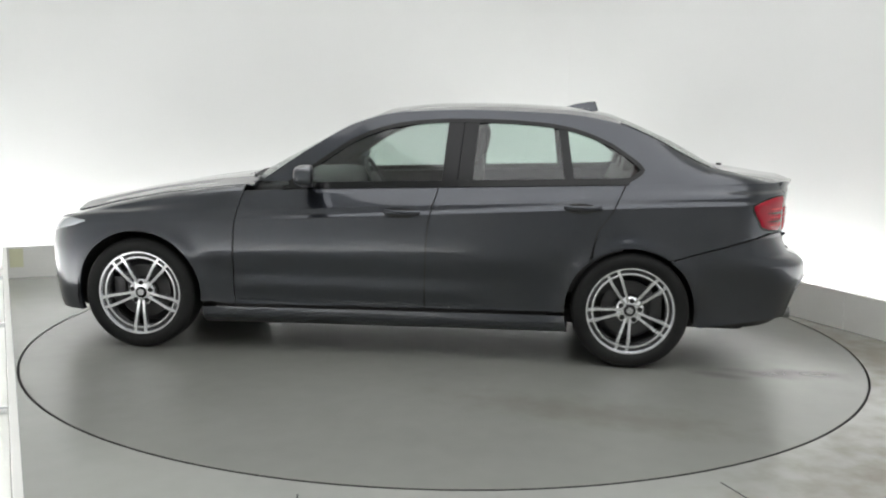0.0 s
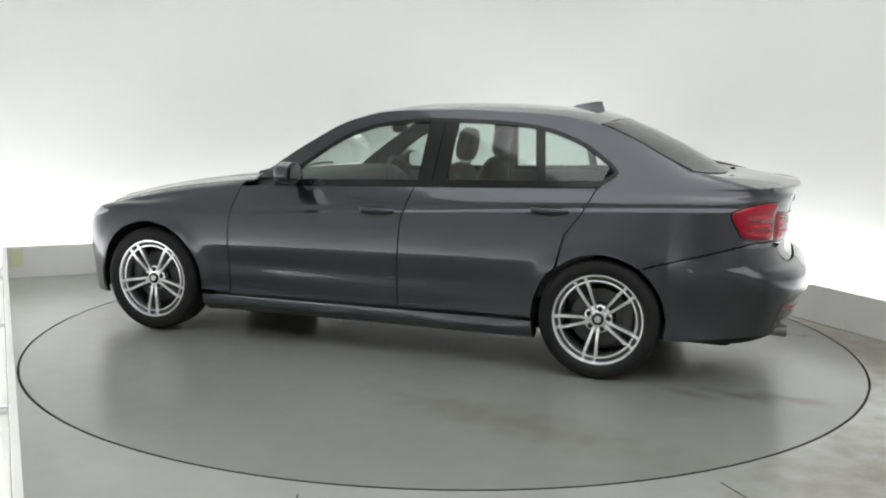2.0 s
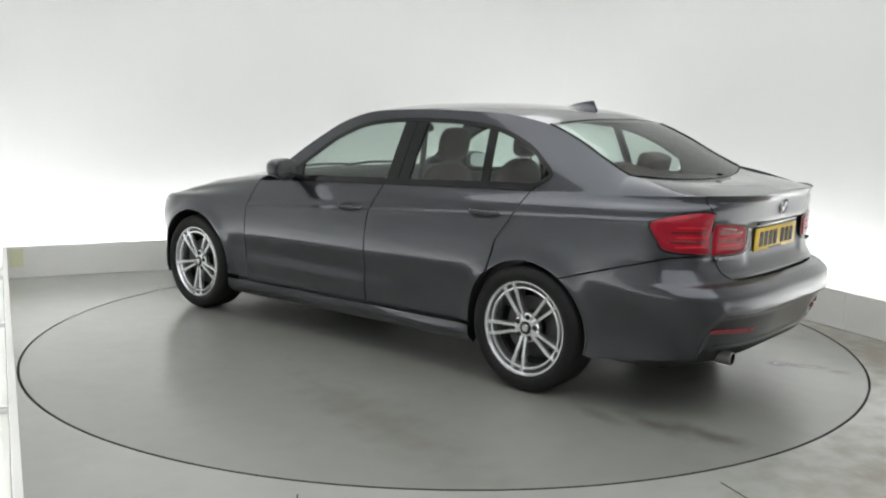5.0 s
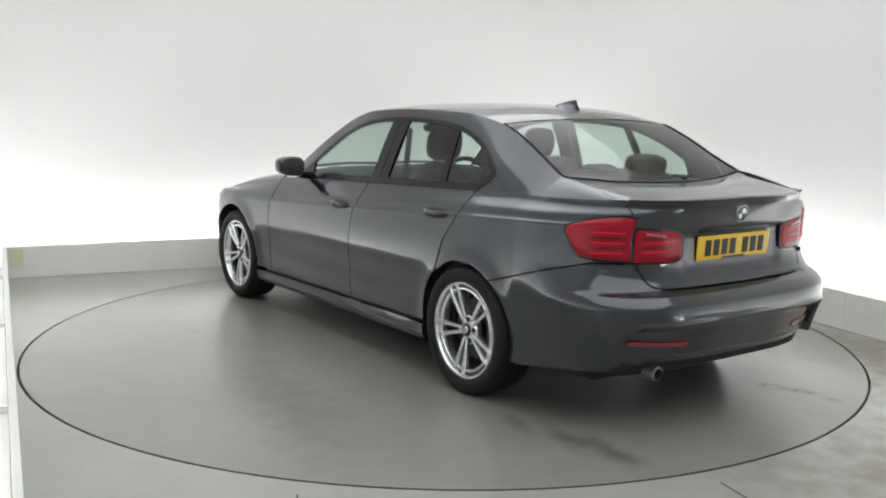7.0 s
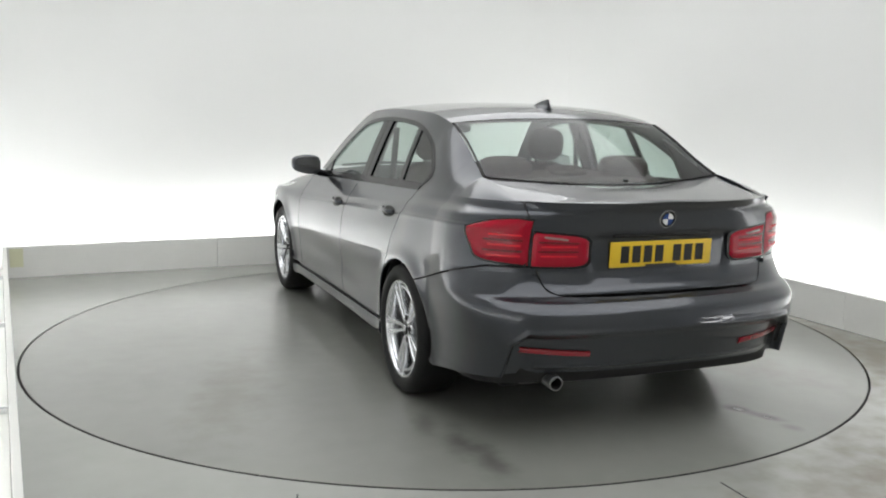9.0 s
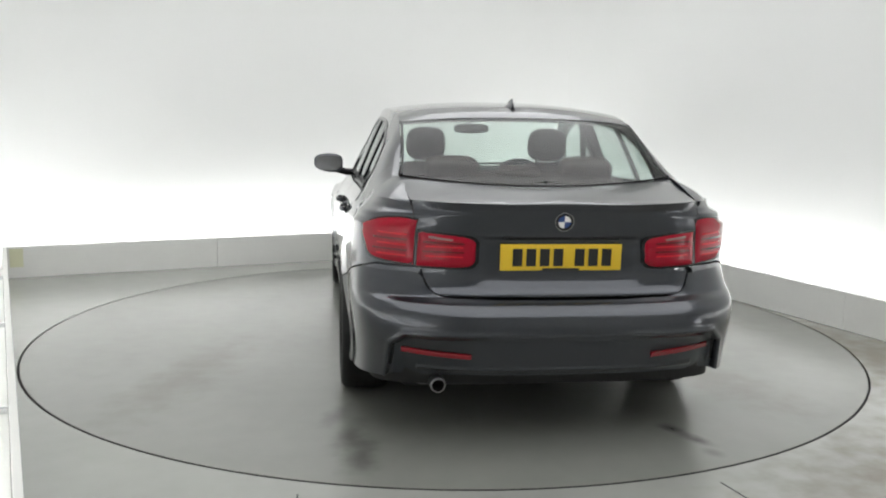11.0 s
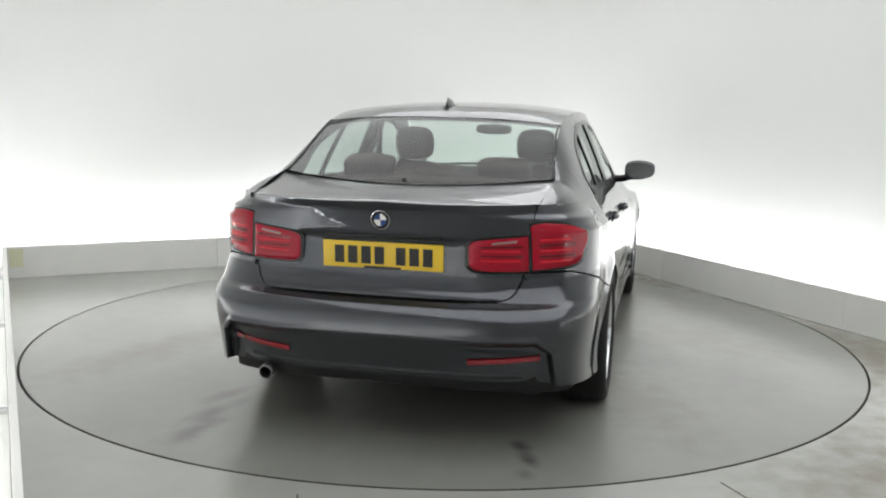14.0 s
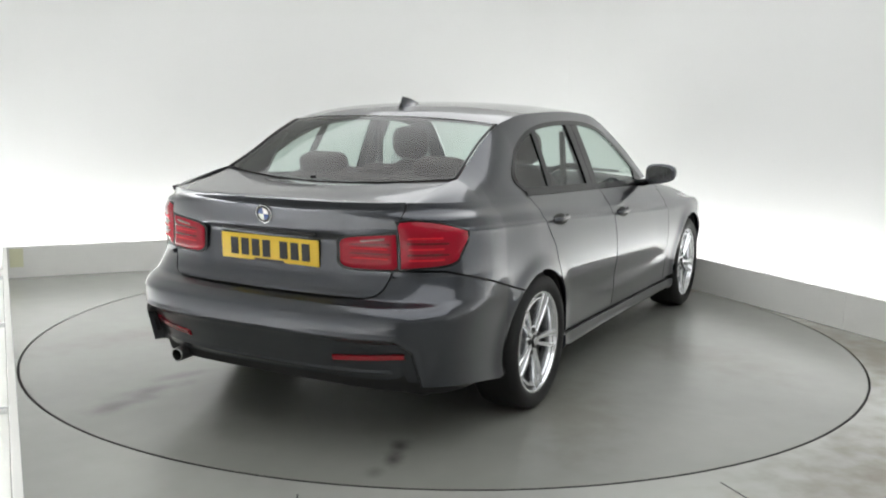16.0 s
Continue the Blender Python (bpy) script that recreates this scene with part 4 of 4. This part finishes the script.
        part("badge_quarter", ([tuple(q) for q in v], [(0, i + 1, i + 2) for i in range(8)]), BADGE_BLUE if k % 2 else BADGE_WHITE, badge, "blue enamel quarter" if k % 2 else "white enamel quarter")
    # roof fin
    st = np.linspace(0, 1, 15)
    rows = []
    for k in range(15):
        t = st[k]
        x = 0.375 - 0.215 * t
        z0 = float(curve((0.1, 1.404), (0.40, 1.436), (0.85, 1.450))(x)) - 0.004
        h = 0.070 * (t ** 0.75) * (1 if t < 0.93 else 0.93)
        w = 0.034 * math.sin(math.pi * min(1, 0.12 + 0.80 * t)) + 0.004
        a = np.linspace(-1, 1, 13)
        rows.append(np.stack([x + 0.02 * (1 - np.abs(a)) * t, w * np.sign(a) * np.abs(a) ** 1.8, z0 + h * (1 - np.abs(a)) ** 0.8], 1))
    smooth(part("roof_fin", sheet(np.array(rows), 0.0, flip=True), PAINT, car, "grey roof aerial fin"), 60)
    # exhaust tailpipe
    pipe = smooth(part("tailpipe", lathe([(0.026, 0.15), (0.032, 0.148), (0.033, 0.13), (0.033, 0.0)], (-1, 0, -0.05), (-0.80, 0.515, 0.285), 32), STEEL, car, "grey steel tailpipe"))
    part("pipe_bore", lathe([(0.026, 0.149), (0.025, 0.03), (0.0, 0.03)], (-1, 0, -0.05), (-0.80, 0.515, 0.285), 24), SHADOW_BLACK, pipe, "black pipe bore")
    smooth(part("silencer", block((0.30, 0.62, 0.15), (-0.62, 0.30, 0.29), 0.05, segments=3), STEEL, car, "steel silencer box"))
    # wipers and cowl
    part("cowl", sheet(crown(np.array([(2.19, 0.64, 0.962), (2.08, 0.64, 0.975)]), np.array([(2.36, 0, 0.972), (2.26, 0, 0.978)]), 21)[::-1], 0.01), BLACK_PLASTIC_AND_SHADE, car, "black plastic cowl")
    for y0, y1 in ((0.58, -0.02), (0.02, -0.52)):
        smooth(part("wiper", tube([(2.20, y0, 1.000), (2.20 + 0.03, (y0 + y1) / 2, 1.013), (2.245, y1, 1.005)], 0.010, 6), BLACK_PLASTIC_AND_SHADE, car, "black wiper blade"))
    # rear camera nub behind the rear window
    smooth(part("washer_nub", block((0.030, 0.016, 0.014), (-0.60, 0.0, 1.102), 0.004), GLOSS_BLACK, car, "small black nub on the boot lid"))


def build_wheel(car, ax, sgn):
    """A silver five double-spoke wheel; its outer face is at the car's side."""
    yo = sgn * (0.884 if ax else 0.886)
    axis = (0, sgn, 0)
    at = (ax, yo, HUB_Z)
    wheel = tagged(new("wheel"), "silver five double-spoke alloy wheel")
    wheel.parent = car
    tyre = [(0.232, -0.205), (0.262, -0.222), (0.300, -0.222), (0.318, -0.205), (0.3235, -0.185), (0.3245, -0.125), (0.3235, -0.030), (0.319, -0.008), (0.302, 0.008), (0.272, 0.011), (0.248, 0.000), (0.238, -0.014)]
    smooth(part("tyre", lathe(tyre, axis, at, 72), RUBBER, wheel, "black low-profile tyre"), 50)
    groove = [joined(*[lathe([(0.3250, o - 0.004), (0.3251, o + 0.004)], axis, at, 72) for o in (-0.155, -0.11, -0.065)])]
    part("tread_grooves", groove[0], SHADOW_BLACK, wheel, "dark tread grooves")
    rim = [(0.214, -0.20), (0.236, -0.20), (0.236, -0.195), (0.203, -0.17), (0.196, -0.06), (0.199, -0.020), (0.202, -0.0135), (0.208, -0.012), (0.213, -0.0135), (0.217, -0.026), (0.227, -0.026), (0.231, -0.008), (0.234, -0.003), (0.2435, -0.002), (0.2465, -0.006), (0.243, -0.014)]
    smooth(part("rim", lathe(rim, axis, at, 72), ALLOY, wheel), 35)
    # dark ring that paints the groove's shade onto the rim
    part("rim_groove_shade", lathe([(0.2165, -0.0235), (0.222, -0.0225), (0.2275, -0.0235)], axis, at, 72), DISC_STEEL, wheel, "rim groove coloured dark as shade")
    # the barrel's black colour stands in for the shade inside the wheel
    part("barrel", lathe([(0.199, -0.05), (0.196, -0.19), (0.10, -0.195)], axis, at, 48), BLACK_PLASTIC_AND_SHADE, wheel, "inner wheel barrel coloured black as shade")
    part("brake_disc", lathe([(0.085, -0.105), (0.085, -0.085), (0.155, -0.085), (0.156, -0.110)], axis, at, 48), DISC_STEEL, wheel, "worn steel brake disc")
    smooth(part("caliper", block((0.075, 0.06, 0.15), (ax + (0.145 if ax else -0.145), yo - sgn * 0.095, HUB_Z + 0.01), 0.015), DISC_STEEL, wheel, "grey brake caliper"))
    M = Matrix.Translation(at) @ Matrix(((1, 0, 0), (0, 0, sgn), (0, 1, 0))).to_4x4()
    turn0 = 64 if ax == 0 else 55
    for k in range(5):
        a0 = turn0 + 72 * k
        for off in (-1, 1):
            rows = []
            for t in np.linspace(0, 1, 9):
                r = 0.040 + t * 0.193
                side = off * (0.0125 + 0.0175 * min(1.0, t / 0.72) ** 1.3)
                w = 0.0095 + 0.0030 * t
                h = -0.028 + 0.020 * t ** 1.6 + 0.006 * math.sin(math.pi * t)
                c, s = math.cos(radians(a0)), math.sin(radians(a0))
                prof = ((-1.0, -0.030), (-0.95, -0.006), (-0.70, 0.0), (0.70, 0.0), (0.95, -0.006), (1.0, -0.030))
                rows.append([M @ Vector((r * c - (side + w * q) * s, r * s + (side + w * q) * c, h + d)) for q, d in prof])
            g = np.array([[tuple(v) for v in row] for row in rows])
            smooth(part("spoke", sheet(g, 0.0, flip=True), ALLOY, wheel), 40)
    hub = [(0.0, -0.027), (0.050, -0.027), (0.066, -0.030), (0.076, -0.036), (0.080, -0.065)]
    smooth(part("hub", lathe(hub, axis, at, 48), ALLOY, wheel), 40)
    cap = smooth(part("centre_cap", lathe([(0.0, -0.019), (0.026, -0.020), (0.031, -0.022), (0.0335, -0.027)], axis, at, 32), GLOSS_BLACK, wheel, "dark centre cap"))
    part("cap_disc", lathe([(0.0, -0.0178), (0.018, -0.0180), (0.019, -0.0195)], axis, at, 24), CHROME, cap, "bright cap emblem")
    for k in range(5):
        a = radians(turn0 + 36 + 72 * k)
        c = M @ Vector((0.056 * math.cos(a), 0.056 * math.sin(a), 0))
        smooth(part("wheel_bolt", lathe([(0.0, -0.0235), (0.0105, -0.0235), (0.0135, -0.0255), (0.0137, -0.045)], axis, c, 14), SHADOW_BLACK, wheel, "dark wheel bolt"))
    return wheel


def soft_box(size, center, tilt=0.0, n=3.2):
    bm = bmesh.new()
    bmesh.ops.create_uvsphere(bm, u_segments=24, v_segments=16, radius=1.0)
    m = Matrix.Translation(center) @ Matrix.Rotation(radians(tilt), 4, "Y")
    for v in bm.verts:
        x, y, z = v.co
        r = (abs(x) ** n + abs(y) ** n + abs(z) ** n) ** (-1 / n)
        v.co = m @ Vector((x * r * size[0] / 2, y * r * size[1] / 2, z * r * size[2] / 2))
    return bm


def build_interior(car):
    for y in (0.37, -0.37):
        seat = tagged(new("front_seat"), "dark maroon leather front seat with a headrest")
        seat.parent = car
        smooth(part("cushion", soft_box((0.52, 0.50, 0.17), (1.36, y, 0.52), -6), LEATHER, seat), 70)
        smooth(part("backrest", soft_box((0.16, 0.46, 0.66), (1.02, y, 0.78), -16, 3.0), LEATHER, seat), 70)
        smooth(part("headrest", soft_box((0.10, 0.235, 0.20), (0.905, y, 1.205), -10, 3.0), LEATHER, seat), 70)
        for dy in (-0.06, 0.06):
            part("headrest_post", tube([(0.92, y + dy, 1.06), (0.90, y + dy, 1.18)], 0.007, 8), CHROME, seat, "chrome headrest post")
    bench = tagged(new("rear_seat"), "dark maroon leather rear bench with headrests")
    bench.parent = car
    smooth(part("cushion", soft_box((0.52, 1.26, 0.18), (0.35, 0, 0.52), -6, 5), LEATHER, bench), 70)
    smooth(part("backrest", soft_box((0.18, 1.26, 0.64), (0.05, 0, 0.80), -22, 5), LEATHER, bench), 70)
    for y, h in ((0.345, 0.13), (-0.345, 0.13), (0.0, 0.08)):
        smooth(part("headrest", soft_box((0.12, 0.27 if y else 0.22, h), (-0.03, y, 1.050 + h / 2), -16, 4.2), LEATHER, bench), 70)
    smooth(part("parcel_shelf", block((0.50, 1.22, 0.03), (-0.32, 0, 1.035), 0.01), CABIN, car, "black parcel shelf"))
    smooth(part("dashboard", soft_box((0.62, 1.36, 0.30), (1.98, 0, 0.86), 4, 5), CABIN, car, "black dashboard"), 70)
    wheel = smooth(part("steering_wheel", tube([(1.62 + 0.08 * math.sin(w), -0.37 + 0.185 * math.cos(w), 0.90 + 0.165 * math.sin(w)) for w in np.linspace(0, 2 * math.pi, 40, endpoint=False)], 0.016, 10, True), CABIN, car, "black steering wheel"))
    smooth(part("steering_hub", soft_box((0.09, 0.18, 0.14), (1.645, -0.37, 0.90), 26), CABIN, wheel))
    smooth(part("inside_mirror", soft_box((0.035, 0.235, 0.065), (1.50, 0.0, 1.285), 12, 3), CABIN, car, "black inside mirror"), 70)
    part("mirror_stem", tube([(1.50, 0, 1.29), (1.54, 0, 1.345)], 0.012, 8), CABIN, car, "black mirror stem")
    for y in (0.34, -0.34):
        smooth(part("sun_visor", soft_box((0.17, 0.42, 0.022), (1.40, y, 1.372), 14, 4), HEADLINER, car, "grey folded sun visor"), 70)
    # headlining under the roof, and dark door cards
    roof_xs = np.linspace(1.44, 0.10, 20)
    e = cabin(roof_xs, roof_line(roof_xs)) + np.array([0, -0.02, -0.022])
    c = np.stack([roof_xs, 0 * roof_xs, curve((0.10, 1.355), (0.155, 1.375), (0.40, 1.408), (0.85, 1.418), (1.15, 1.414), (1.46, 1.386))(roof_xs)], 1)
    smooth(part("headlining", sheet(crown(e, c, 21, 2.6), 0.0), HEADLINER, car, "grey cloth headlining"), 60)
    xs = np.linspace(2.05, 0.05, 30)
    g = np.stack([np.repeat(xs[None], 6, 0), np.linspace(0, 1, 6)[:, None] * (0.40 - belt_z(xs)) + belt_z(xs) + 0.005], -1)
    both("door_card", sheet(on_side(g) + np.array([0, -0.085, 0]), 0.01), CABIN, car, "black inner door panel")
    # inner pillar linings
    for xa, xb in ((-0.02, -0.28), (1.04, 0.92)):
        xs = np.linspace(xa, xb, 12)
        g = np.stack([np.stack([xs, roof_line(xs) - 0.03], 1) * (1 - q) + np.stack([xs, belt_z(xs) + 0.0], 1) * q for q in np.linspace(0, 1, 7)], 0)
        both("pillar_lining", sheet(on_cabin(g) + np.array([0, -0.030, 0]), 0.012), CABIN, car, "black inner pillar lining")
    for y in (1, -1):
        part("belt_webbing", tube([(0.93, y * 0.60, 1.30), (0.95, y * 0.62, 0.95)], 0.018, 6), CABIN, car, "black seat belt")


def build_car():
    car = tagged(new("car"), "dark grey metallic four-door saloon car standing on the turntable", "car")
    made = build_body(car)
    build_cabin(car)
    build_details(car, made)
    for ax in (0.0, AXLE):
        for sgn in (1, -1):
            build_wheel(car, ax, sgn)
    build_interior(car)
    # the car's own space has its origin over the turntable's centre
    for ob in car.children:
        ob.matrix_parent_inverse = pose(-CX, -CY, 0.0005)
    return car


build_room()
build_plinths()
build_ceiling_light()
turntable = build_turntable()
car = build_car()


def heading(t):
    """The car's heading in degrees; the table turns steadily."""
    return 174.88 - 7.1908 * t + 0.03593 * t ** 2 - 0.001733 * t ** 3


def motions():
    steps = [0.5 * k for k in range(33)]
    walk(car, [(t, pose(0, 0, 0, 0, 0, heading(t))) for t in steps])
    walk(turntable, [(t, pose(0, 0, 0, 0, 0, heading(t))) for t in steps])


motions()
